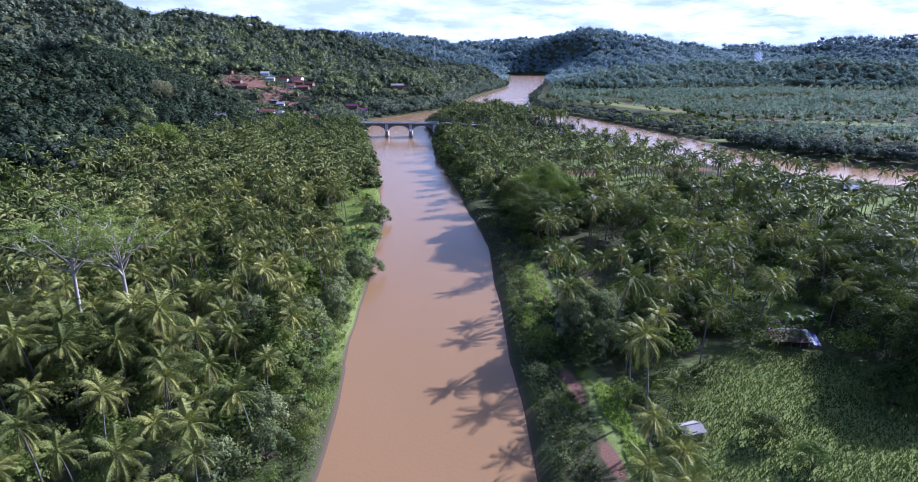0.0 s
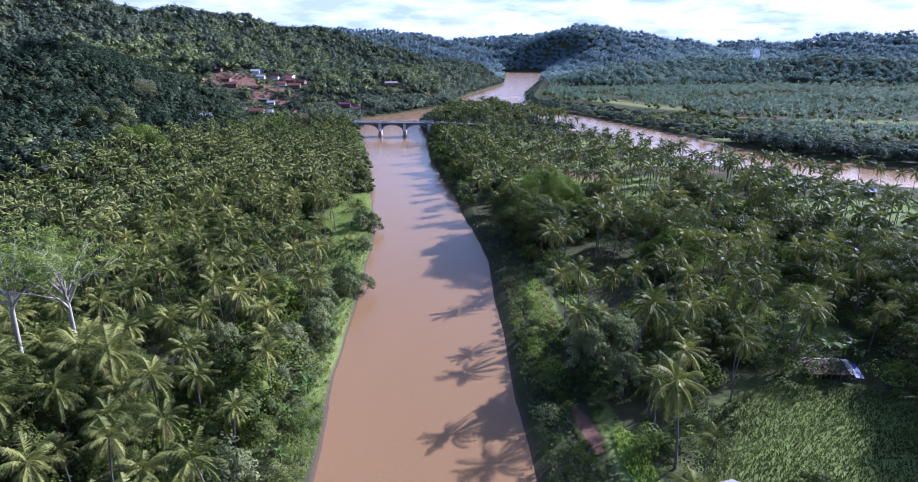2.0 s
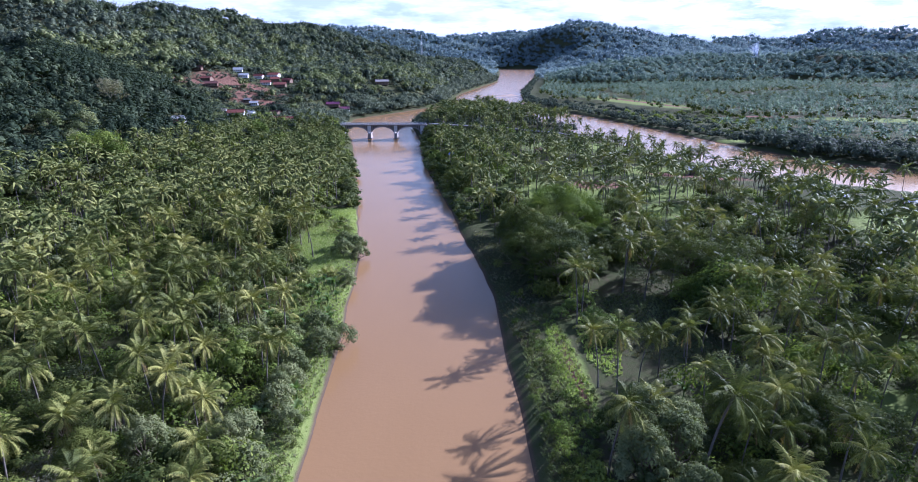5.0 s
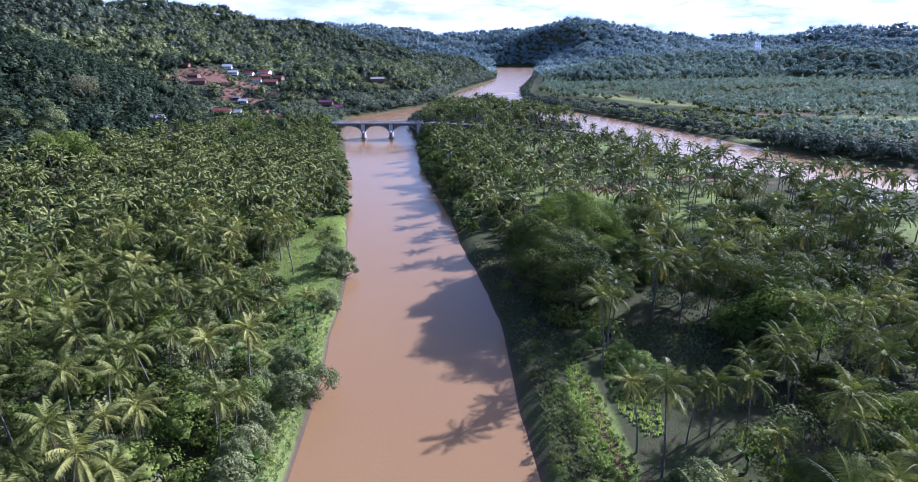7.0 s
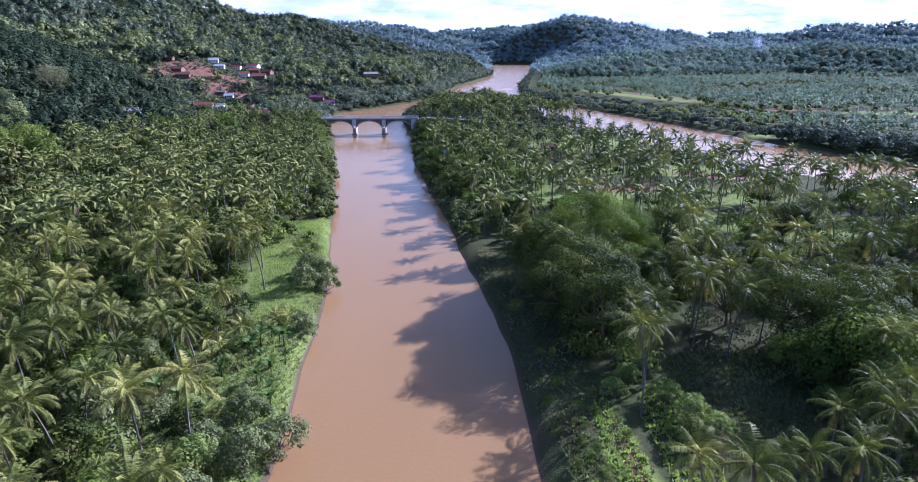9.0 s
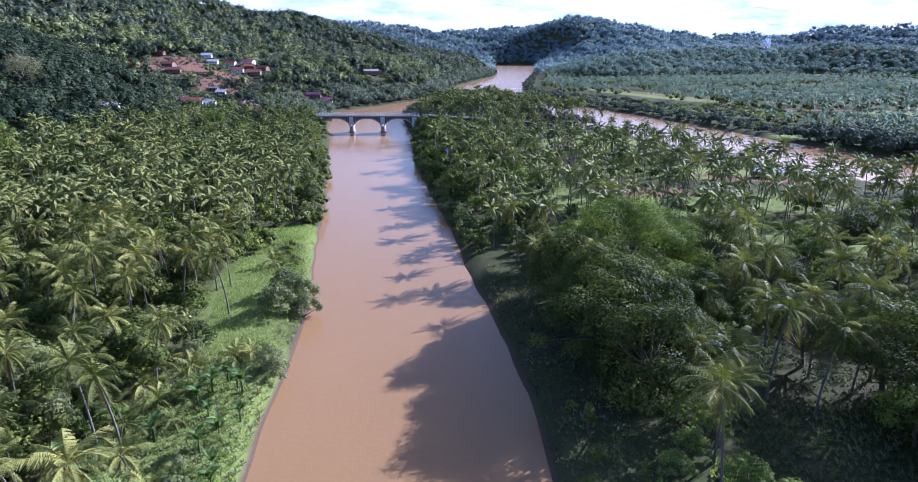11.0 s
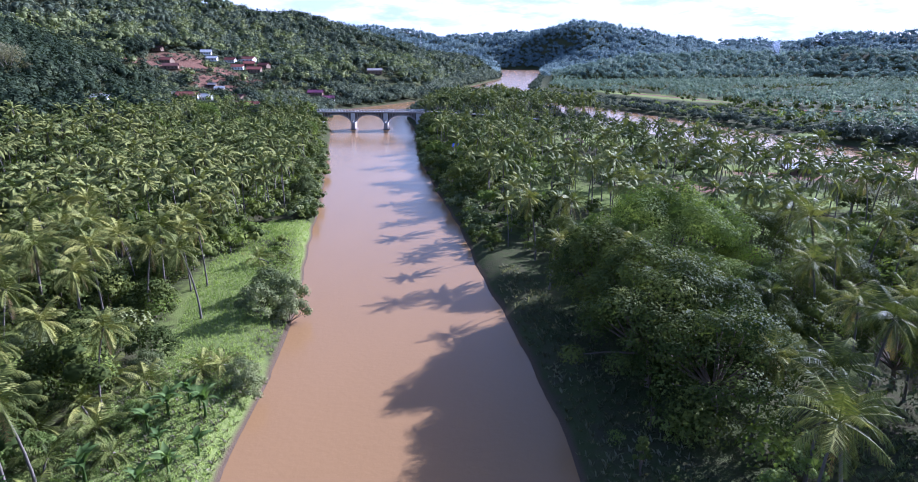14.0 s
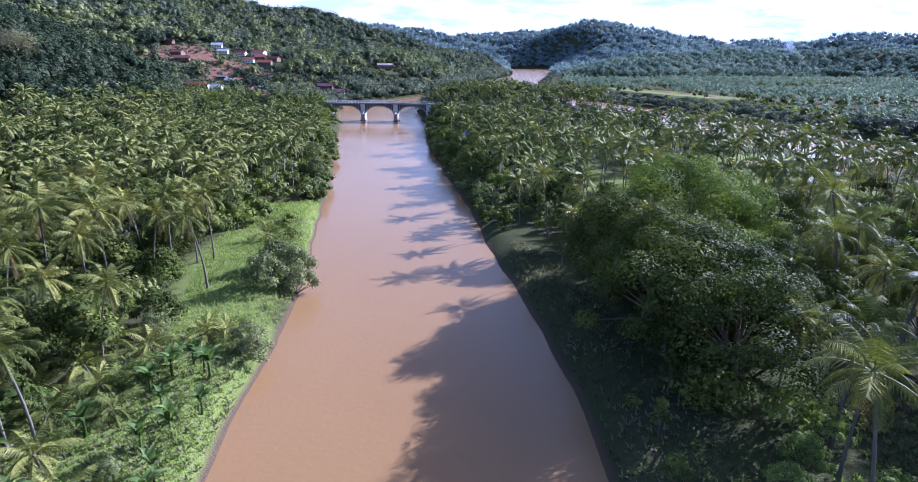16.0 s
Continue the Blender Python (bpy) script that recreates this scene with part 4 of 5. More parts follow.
def kapok(seed, tall):
    """A tall pale tree: a slim stem that forks high up into long curved limbs, under a thin veil of light leaves."""
    rng = np.random.default_rng(seed)
    fork = np.array((0.5, 0.3, tall * 0.66))
    limbs = [tube([(0, 0, -0.3), (0.3, 0.1, tall * 0.3), fork * (0.9, 0.8, 0.85), fork], [0.55, 0.42, 0.34, 0.3], 8)]
    leaves = []
    for k in range(10):
        a = k * 2.39996 + rng.uniform(-0.3, 0.3)
        out = (8.5 if k > 2 else 3.5) * rng.uniform(0.8, 1.12)
        rise = (tall - fork[2]) * (1.0 - 0.55 * (out / 9.5) ** 2) * rng.uniform(0.85, 1.0)
        start = fork + (0, 0, rng.uniform(-3.2, 0.5))
        way = np.array((math.cos(a), math.sin(a), 0))
        line = [start + way * out * u + (0, 0, rise * (u ** (0.75 if k % 2 else 1.2)) + 0.35 * math.sin(5 * u + k)) for u in np.linspace(0, 1, 6)]
        limbs.append(tube(line, [0.27, 0.2, 0.15, 0.11, 0.07, 0.03], 5))
        for j in range(12):
            f = 0.3 + 0.7 * (j + rng.random()) / 12
            root = np.array([np.interp(f, np.linspace(0, 1, 6), [p[i] for p in line]) for i in range(3)])
            tip = root + rng.normal(scale=(1.5, 1.5, 0.5)) + way * 0.7 + (0, 0, 1.2)
            limbs.append(tube([root, (root + tip) / 2 + rng.normal(scale=0.2, size=3), tip], [0.07, 0.05, 0.02], 3))
            leaves.append(clump_leaves(rng, tip + (0, 0, 0.9), rng.uniform(1.1, 1.9), 60, 0.17, 0.4, True))
    return (("trunk", as_mesh("trunk", merged(limbs), M_WHITEBARK)), ("crown", as_mesh("crown", merged(leaves), M_VEIL)))


GREY_TREE = tree_parts(17, 11.0, 4.6, 26, 190, 0.15, M_GREY, M_BROWNBARK, 0.2, 1.0, 0.27)
for x, y, s in ((31.5, 50, 1.2), (30.0, 43, 1.1), (35.5, 46, 1.1), (33.5, 58, 0.9), (35.5, 37, 0.9), (38, 52, 0.95), (-30, 66, 0.6), (-33, 50, 0.7), (-28.5, 34, 0.6), (-47, 62, 0.9), (-52, 108, 0.75), (-58, 128, 0.8), (-44, 46, 0.9), (-36, -8, 0.8)):
    plant("grey_green_tree", GREY_TREE, x, y, random.uniform(0, 6.28), s, "upright grey-green tree with a ragged leafy crown", "tree", "grey-green trees", 0.2)
plant("kapok_tree", kapok(3, 36.5), -69.5, 24.5, 0.3, 1.0, "tall pale tree with long bare limbs and thin light leaves", "tree", "pale tall trees", 0.2)
plant("kapok_tree", kapok(4, 36.5), -59.5, 25.5, 2.1, 0.95, "tall pale tree with long bare limbs and thin light leaves", "tree", "pale tall trees", 0.2)

BUSH = [tree_parts(80 + k, 5.2, 3.6, 18, 130, 0.15, (M_GREY, M_LEAF, M_LIME, M_GREY)[k], M_BROWNBARK, 0.12, 0.9, 0.3) for k in range(4)]
BUSH_LABEL = ("rounded grey-green bush", "dark green leafy bush", "yellow-green leafy bush", "loose grey-green shrub")
for x, y, k, s in ((-33.5, 156, 0, 1.35), (-36.5, 151, 0, 1.2), (-31.5, 152, 3, 1.0), (-38, 160, 3, 1.1), (-29.8, 127.5, 3, 0.8), (-31.5, 129.5, 3, 0.7), (-58, 163, 1, 1.2), (-67, 157, 1, 1.4), (-62, 152, 1, 1.1), (-56, 148, 1, .9),
                   (-70, 150, 2, 1.0), (-58, 140, 2, .8), (-24.5, 91, 0, 1.25), (-27, 85, 3, 1.2), (-30, 94, 0, 1.2), (-34, 88, 3, 1.0), (-36, 76, 1, 1.3), (-30, 70, 0, 1.1), (-29, 62, 3, 1.2), (-32, 52, 0, 1.3),
                   (-28, 45, 3, 1.1), (-26, 57, 0, .9), (-33, 24, 3, 1.3), (-27, 8, 0, 1.3), (-24, 0, 3, 1.2), (-30, -6, 0, 1.4), (-40, 97, 2, .8), (-47, 112, 2, .7), (33.6, 101.5, 2, .9), (26, 104, 2, .7), (36, 97, 2, .9),
                   (38.5, 93, 2, .8), (34.5, 92, 1, .8), (29, 108, 2, .8), (33, 112.5, 2, .8), (62, 94, 1, 1.5), (58, 99, 2, 1.0), (66, 88, 1, 1.3), (31.5, 51, 3, 1.5), (31, 44, 3, 1.4), (30.5, 38.5, 1, 1.2), (33, 60, 3, 1.3),
                   (29, 58, 1, 1.0), (86, 22, 1, 1.6), (92, 12, 1, 1.5), (57, 9, 1, 1.0), (61, 2, 2, .9), (98, 30, 1, 1.6), (50, 46, 1, 1.3), (57, 55, 3, 1.5), (63, 57, 1, 1.6), (55, 62, 1, 1.4), (70, 57, 3, 1.1),
                   (16, 206, 1, 1.6), (12, 209, 3, 1.4), (8, 222, 1, 1.3), (2, 232, 2, 1.1), (-4, 246, 1, 1.3), (-8, 262, 3, 1.2), (-54, 246, 0, 1.3), (-57, 252, 1, 1.3), (-52, 240, 0, 1.1), (-62, 262, 1, 1.4), (-64, 278, 0, 1.4),
                   (-31, 436, 1, 1.9), (-28, 424, 0, 1.8), (-26, 410, 1, 1.7), (-22, 396, 3, 1.7), (-102, 436, 1, 1.9), (-99, 424, 0, 1.7), (-96, 410, 1, 1.8), (-20, 430, 2, 2.0), (-44, 96, 3, .8), (-49, 124, 1, .9), (-52, 118, 1, .9), (-45, 131, 3, .7), (-50, 110, 2, .7), (-34, 103, 3, .45), (-41, 120, 2, .5), (-62, 150, 1, 1.7), (-67, 145, 1, 1.9), (-56, 135, 1, 1.5), (-60, 128, 2, 1.4), (-53, 128, 1, 1.5), (-64, 118, 3, 1.8), (-56, 113, 1, 1.6), (-66, 104, 1, 1.8), (-58, 101, 2, 1.5), (-53, 92, 3, 1.7), (-72, 138, 2, 1.6), (-76, 150, 1, 1.8), (-50, 84, 1, 1.5), (-62, 90, 1, 1.7), (-46, 135, 1, 1.1), (-54, 150, 1, 1.4), (-60, 162, 1, 1.5), (-34, 84, 2, 1.1), (-38, 92, 1, 1.1), (-31, 76, 3, 1.2)):
    plant("bush", BUSH[k], x, y, random.uniform(0, 6.28), s, BUSH_LABEL[k] + " near the water", "bush", "bushes along the banks", 0.25)
# slim ivy-clad trunks near the bank, a dry bare-crowned pair
DRY = tree_parts(91, 8.0, 5.0, 16, 120, 0.15, M_DRY, M_WHITEBARK, 0.3, 0.85)
for x, y, s in ((-51, 34, 1.0), (-55, 39, 0.9), (107, 211, 1.5), (104, 226, 1.3), (-218, 345, 1.9), (-226, 352, 1.8), (22, 400, 1.2)):
    plant("dry_tree", DRY, x, y, random.uniform(0, 6.28), s, "sparse dry tree with greyish thin twigs", "tree", "dry trees", 0.2)
SLIM = tree_parts(95, 8.5, 1.6, 10, 120, 0.17, M_LEAF, M_BROWNBARK, 0.15, 1.3)
for x, y, s in ((14.5, 204, 1.2), (18.5, 208, 1.3), (17, 112, 0.6), (20.5, 121, 0.7), (21, 196, 1.0), (12, 196, .9), (70, 112, 1.5), (66, 106, 1.3)):
    plant("slim_tree", SLIM, x, y, random.uniform(0, 6.28), s, "slim leafy tree overgrown with creepers", "tree", "slim trees", 0.2)


def banana_leaf(rng, long):
    """One arching banana leaf along +x, folded along its rib."""
    n = 6
    t = np.linspace(0, 1, n)
    ang = 1.15 - 1.7 * t
    xs = np.concatenate([[0], np.cumsum(np.cos(ang[:-1]))]) * long / (n - 1)
    zs = np.concatenate([[0], np.cumsum(np.sin(ang[:-1]))]) * long / (n - 1)
    w = 0.36 * np.sin(np.clip(t * 1.05 + 0.1, 0, 1) * math.pi) ** 0.6 * long / 2.4 + 0.03
    v = np.concatenate([np.stack([xs, -w, zs + w * 0.35], -1), np.stack([xs, 0 * w, zs], -1), np.stack([xs, w, zs + w * 0.35], -1)])
    q = [(i, i + 1, n + i + 1, n + i) for i in range(n - 1)] + [(n + i, n + i + 1, 2 * n + i + 1, 2 * n + i) for i in range(n - 1)]
    return v, np.array(q)


_rng = random.Random(8)
LEAVES = [as_mesh("leaf", banana_leaf(_rng, l), M_BANANA) for l in (2.6, 2.2, 1.8)]
STEM = as_mesh("stem", tube([(0, 0, -0.1), (0.05, 0, 0.9), (0, 0.04, 1.9)], [0.17, 0.14, 0.09], 7), M_BANANA)
for x, y, s in ((-60, 153.6, 1.2), (-37.1, 120.8, 1.1), (-32.8, 121.1, 1.15), (-34, 122.5, 1.0), (-31.5, 109.5, 1.1), (-33.2, 107.0, 1.0), (-35.2, 114.6, 0.7), (-29.8, 103, .9), (-47, 101.6, 1.3), (-45, 103.5, 1.2), (-28.6, 99.7, 1.0),
                (-24.5, 33, 1.0), (-24, 36, 1.0), (-26, 40, 1.1), (-25, 27, .9), (-22, 14, 1.0), (-25.5, 61, 1.0), (-27, 66, 1.1), (-31, 58, 1.1), (-73.5, 243, 1.3), (-70, 246, 1.2), (-66.3, 243.6, 1.3), (-64, 250, 1.3),
                (-61, 245, 1.2), (-58, 249, 1.2), (-76, 250, 1.2), (44, 68, 1.1), (64, 54, 1.1), (84, 52, 1.3), (86, 50, 1.2), (82, 54, 1.2), (88, 55, 1.2), (39, -8, 1.0), (-40, 109, 1.1), (-38, 117.5, 1.0), (-43, 100, 1.1), (-36, 124, 1.0), (-33.5, 96, 1.0), (-39, 98, 1.1), (-30.5, 114, .9)):
    b = plant("banana_plant", (("stem", STEM),), x, y, random.uniform(0, 6.28), s, "banana plant with broad arching green leaves", "banana plant", "banana plants", 0.05)
    for k in range(8):
        part("leaf", LEAVES[k % 3], b, "", Matrix.Translation((0, 0, 1.75 + 0.02 * k)) @ Euler((0, random.uniform(-0.5, 0.35), k * 2.4 + random.uniform(-0.3, 0.3))).to_matrix().to_4x4())

# ---- groves, woods and undergrowth ----
def inside(px, py, shapes, grow=1.0):
    hit = np.zeros(px.shape, bool)
    for cx, cy, rx, ry, turn in shapes:
        c, s = math.cos(radians(turn)), math.sin(radians(turn))
        u, v = (px - cx) * c + (py - cy) * s, -(px - cx) * s + (py - cy) * c
        hit |= (u / (rx * grow)) ** 2 + (v / (ry * grow)) ** 2 < 1
    return hit


# open ground where no tall palm stands
OPEN = ((-42, 160, 10, 34, 10), (-47, 206, 11, 9, 0), (-34, 112, 12, 22, 0), (73, 10, 29, 32, 0), (29, 14, 7, 28, 6), (26, 80, 8, 32, 3), (48, 110, 14, 14, 0), (178, 190, 34, 24, 0), (66, 385, 26, 20, 0), (76, 47, 11, 7, 0),
        (34, 168, 17, 16, 0), (18, 130, 9, 34, 12), (66, 262, 13, 6, 0), (112, 196, 10, 9, 0), (86, 82, 7, 6, 0), (40, 93, 15, 9, 39))
VILLAGE_CLEAR = tuple((h[0] * 0.987, h[1] * 0.987 - 1, 6.5, 9, 0) for h in VILLAGE) + BARE_SOIL[:6] + ((-248, 634, 18, 14, 0), (-212, 640, 20, 26, 0), (-256, 572, 14, 14, 0), (-140, 606, 16, 16, 0), (-117, 762, 14, 14, 0), (-205, 545, 24, 12, 0), (-192, 416, 8, 8, 0), (-148, 452, 12, 8, 0), (-136, 598, 14, 8, 0), (-104, 686, 10, 8, 0), (-185, 535, 16, 8, 0))


def far_from(px, py, points, gap):
    ok = np.ones(px.shape, bool)
    for p in points:
        ok &= np.hypot(px - p[0], py - p[1]) > gap
    return ok


# individual palms of the near groves
px, py = grid_places(-108, 112, -22, 186, 8.7)
d, hz = shore(px, py), height(px, py)
ok = (d > 8) & ~inside(px, py, OPEN) & far_from(px, py, KEY_PALMS, 5.0) & far_from(px, py, ((-68.5, 21.5), (-57.5, 25)), 5.0) & (hz < 12)
ok &= (px < 36) | (RNG.random(len(px)) < 0.5)
near = np.stack([px[ok], py[ok]], -1)
near = near[np.argsort(np.abs(near[:, 0]) + 0.15 * near[:, 1])]
cut = 320
for x, y in near[:cut]:
    plant("palm_tree", PALMS[random.randrange(7)], float(x), float(y), random.uniform(0, 6.28), random.uniform(0.72, 1.08), "coconut palm with arching green fronds and a slim grey trunk", "palm tree", "coconut palms", 0.2)

# the rest of the groves: a nearer and a farther sheet of palms
MID = [palm_arrays(40 + k, 18, 6, 0.58, 1.05, 13.0, 4, 5, 0.7) for k in range(4)]
LIGHT = [palm_arrays(50 + k, 15, 3, 0.55, 1.1, 13.0, 3, 4, 0.75) for k in range(4)]
near_rows, light_rows = [rows_of(near[cut:, 0], near[cut:, 1], 0.75, 1.05)], []
for x0, x1, y0, y1, step in ((-230, -108, -20, 186, 8.6), (112, 260, -20, 186, 10.0), (-230, -20, 186, 470, 7.6), (-30, 260, 186, 330, 8.8), (-40, 230, 330, 640, 8.4)):
    px, py = grid_places(x0, x1, y0, y1, step)
    d, hz = shore(px, py), height(px, py)
    ok = (d > 8) & (hz < 13) & ~inside(px, py, OPEN) & ~inside(px, py, VILLAGE_CLEAR, 1.1) & (np.hypot((px + 90) / 3, py - 448) > 8) & ~((np.abs(py - 447) < 6) & (px > -50) & (px < 80))
    if x0 == -30:
        ok &= RNG.random(len(px)) < np.where(py < 205, 0.5, 0.62)
    ok &= (reach(px, py, BRANCH) > 34) | (RNG.random(len(px)) < np.where(py > 458, 0.85, 0.45))
    ok &= (px < -30) | (py < 380) | (py > 458) | (RNG.random(len(px)) < 0.6)
    ok &= ~((py > 270) & (px > np.interp(py, (270, 321, 386, 481, 584, 690), (245, 183, 155, 128, 96, 50))))
    r = rows_of(px[ok], py[ok], 0.72, 1.1, 0.2)
    r[:, 4] *= np.where((r[:, 0] < -80) & (r[:, 1] > 340), 0.75, np.where(r[:, 0] > -30, np.where(r[:, 1] > 458, 1.25, np.where(r[:, 1] > 330, 0.92, np.where(reach(r[:, 0], r[:, 1], BRANCH) < 75, 1.05, 1.12))), 1.0))
    close = (r[:, 1] < 300) & (np.abs(r[:, 0]) < 165)
    near_rows.append(r[close]), light_rows.append(r[~close])
for name, shapes, r in (("palm_grove", MID, np.concatenate(near_rows)), ("farther_palm_grove", LIGHT, np.concatenate(light_rows))):
    which = RNG.integers(0, 4, len(r))
    put_stuff(name, merged([scatter(shapes[k][0], r[which == k]) for k in range(4)]), M_PALM_MID, "dense grove of green coconut palm crowns", "palm grove")
    put_stuff(name.replace("grove", "trunks"), merged([scatter(shapes[k][1], r[which == k]) for k in range(4)]), M_BARK, "slim grey trunks of the palm grove", "palm trunks")

# far palms on the plain beyond the river
LOW = []
for k in range(3):
    c, t = palm_arrays(70 + k, 9, 2, 0.6, 1.1, 10.0, 3, 3, 0.8)
    LOW.append(c)
px, py = np.concatenate([np.stack(grid_places(90, 620, 380, 1330, 11.5)), np.stack(grid_places(620, 1150, 560, 1330, 20))], 1)
d, hz = shore(px, py), height(px, py)
FIELDS = ((212, 815, 128, 27, -72), (385, 560, 66, 20, -20), (300, 610, 46, 10, -8))
ok = (d > 26) & (hz < 14) & ~inside(px, py, FIELDS + ((175, 650, 180, 42, -68), (300, 520, 80, 26, -30))) & (px > np.interp(py, (298, 324, 362, 433, 550, 647, 760, 982, 1457), (270, 228, 203, 181, 154, 111, 75, 77, 134)) + 30)
ok &= fold(px, py, 42.0) > -0.5
far_rows = rows_of(px[ok], py[ok], 0.75, 1.1, 0.2)
far_rows[:, 4] *= 1 + 0.25 * fold(far_rows[:, 0] + 300, far_rows[:, 1], 70.0)
which = RNG.integers(0, 3, len(far_rows))
under = far_rows[::3].copy()
under[:, 4] = 8.5
put_stuff("far_palm_grove", merged([scatter(LOW[k], far_rows[which == k]) for k in range(3)]), M_PALM_FAR_HAZE, "wide grove of coconut palms on the far plain", "palm grove")
FAR_UNDER = under


def shrub_arrays(seed, count, size, flat=0.75, clumps=3, mass=0.0, radius=0.5):
    """A small or far tree: clumps of leaves, dense inside where it is seen from far."""
    rng = np.random.default_rng(seed)
    sets = []
    for k in range(clumps):
        a, out = k * 2.39996 + rng.uniform(-0.5, 0.5), 0.52 * math.sqrt((k + 0.3) / clumps)
        c = np.array((out * math.cos(a), out * math.sin(a), 0.72 - 0.75 * out + 0.18 * rng.random()))
        r = radius * rng.uniform(0.8, 1.15)
        if mass:
            sets.append(leaf_mass(rng, c, r * mass, flat))
        sets.append(clump_leaves(rng, c, r, count, size, flat, True))
    return merged(sets)


FINE = [shrub_arrays(100 + k, 105, 0.055, clumps=4) for k in range(4)]
ROUGH = [shrub_arrays(110 + k, 22, 0.10, 0.8, 3, 0.55, 0.43) for k in range(4)]
put_stuff("far_undergrowth", merged([scatter(shrub_arrays(170 + k, 10, 0.13, 0.8, 2, 0.55, 0.5), FAR_UNDER[k::4]) for k in range(4)]), M_LEAF, "dark green undergrowth below the far palms", "undergrowth")
# undergrowth and small trees between the palms: leaf, spacing, sizes
for name, mat, step, lo, hi, label in (("undergrowth", M_LEAF, 7.0, 2.8, 5.6, "dark green undergrowth and small trees between the palms"), ("light_undergrowth", M_RAIN, 9.0, 2.6, 6.5, "lighter green shrubs and saplings between the palms"), ("grey_undergrowth", M_GREY, 13.0, 3.0, 6.5, "grey-green small trees between the palms")):
    for suffix, shapes, stretches in (("", FINE, ((-105, 105, -22, 185, 1.0),)), ("_farther", ROUGH, ((-235, -105, -10, 185, 1.0), (-235, -18, 185, 470, 1.0), (-40, 270, 185, 640, 1.5), (105, 270, -10, 185, 1.2)))):
        all_rows = []
        for x0, x1, y0, y1, grow in stretches:
            px, py = grid_places(x0, x1, y0, y1, step * grow)
            d, hz = shore(px, py), height(px, py)
            ok = (d > 2.2) & ~inside(px, py, LAWN[9:] + BARE_SOIL, 1.0) & ~inside(px, py, OPEN[1:6] + ((-38, 112, 13, 22, 0),), 1.0) & (hz < 16)
            ok &= ~((np.abs(py - 447) < 5) & (px > -50) & (px < 80)) & ~((px > 0) & (d < 12) & (py > 60) & (py < 200))
            ok &= ~inside(px, py, ((29, 78, 10, 38, 4), (46, 100, 14, 20, 0)), 1.0) & ((px < 34) | (RNG.random(len(px)) < np.where(py < 195, 0.52, np.where(py < 345, 0.10, 0.4))))
            r = rows_of(px, py, lo, hi, 0.3)
            r[:, 4] *= np.where(d < 7, 0.6, 1.0)
            all_rows.append(r[ok])
        r = np.concatenate(all_rows)
        which = RNG.integers(0, 4, len(r))
        put_stuff(suffix[1:] + "_" * bool(suffix) + name, merged([scatter(shapes[k], r[which == k]) for k in range(4)]), mat, label, "undergrowth")

# low growth: the crop field, terrace plants, grass of the lawns and banks
def tuft_arrays(seed, blades, tall, wide):
    rng = np.random.default_rng(seed)
    a = rng.uniform(0, 6.283, blades)
    lean = rng.uniform(0.25, 0.9, blades)
    root = rng.normal(scale=0.12, size=(blades, 2))
    v = []
    for i in range(blades):
        dx, dy = math.cos(a[i]), math.sin(a[i])
        h = tall * rng.uniform(0.6, 1.1)
        bx, by = root[i]
        v += [(bx - dy * wide, by + dx * wide, 0), (bx + dy * wide, by - dx * wide, 0), (bx + dx * lean[i] * h * 0.5 + dy * wide * 0.8, by + dy * lean[i] * h * 0.5 - dx * wide * 0.8, h * 0.7), (bx + dx * lean[i] * h, by + dy * lean[i] * h, h * 0.85)]
    return np.array(v), np.arange(blades * 4).reshape(-1, 4)


TERRACE = ((25.2, 80, 1.5, 20, 4), (34, 10, 3.4, 18, 6))


def spread_low(name, mat, shape, zones, step, lo, hi, label, category):
    rows, low = [], mat in (M_GRASS, M_DRY, M_CROP)
    for cx, cy, rx, ry, turn in zones:
        w = max(rx, ry)
        px, py = grid_places(cx - w, cx + w, cy - w, cy + w, step)
        ok = inside(px, py, ((cx, cy, rx, ry, turn),)) & (shore(px, py) > 0.6) & far_from(px, py, ((76.6, 45.8), (80.4, 45.8)), 2.6) & ~inside(px, py, BARE_SOIL[6:8])
        if not low:
            ok &= ~inside(px, py, TERRACE)
        rows.append(rows_of(px[ok], py[ok], lo, hi, 0.02))
    return put_stuff(name, scatter(shape, np.concatenate(rows)), mat, label, category)


spread_low("crop_field", M_CROP, tuft_arrays(1, 7, 0.5, 0.065), ((73, 8, 30, 35, 0),), 0.74, 0.7, 1.35, "low leafy green crop covering the field", "crop")
spread_low("terrace_plants", M_GRASS, tuft_arrays(2, 9, 0.55, 0.10), ((24.6, 80, 2.6, 24, 3), (22.5, 50, 3.0, 14, 6), (33, 92, 4, 16, 0)), 1.0, 0.8, 1.5, "yellow-green plants on a narrow terrace", "crop")
spread_low("bank_grass", M_GRASS, tuft_arrays(3, 6, 0.42, 0.045), ((-44, 168, 10, 42, 12), (-46, 206, 12, 9, 0), (-35, 112, 11, 28, 6), (-25, 60, 4, 50, 6), (-20, 12, 4, 24, 4)), 0.75, 0.6, 1.5, "bright green grass on the bank", "grass")
spread_low("bright_grass", M_GRASS, tuft_arrays(6, 9, 0.6, 0.07), ((33.6, 18, 2.2, 9, 6), (35.6, 2, 2.4, 8, 6)), 0.5, 0.7, 1.4, "bright green tall grass beside the bare path", "grass")
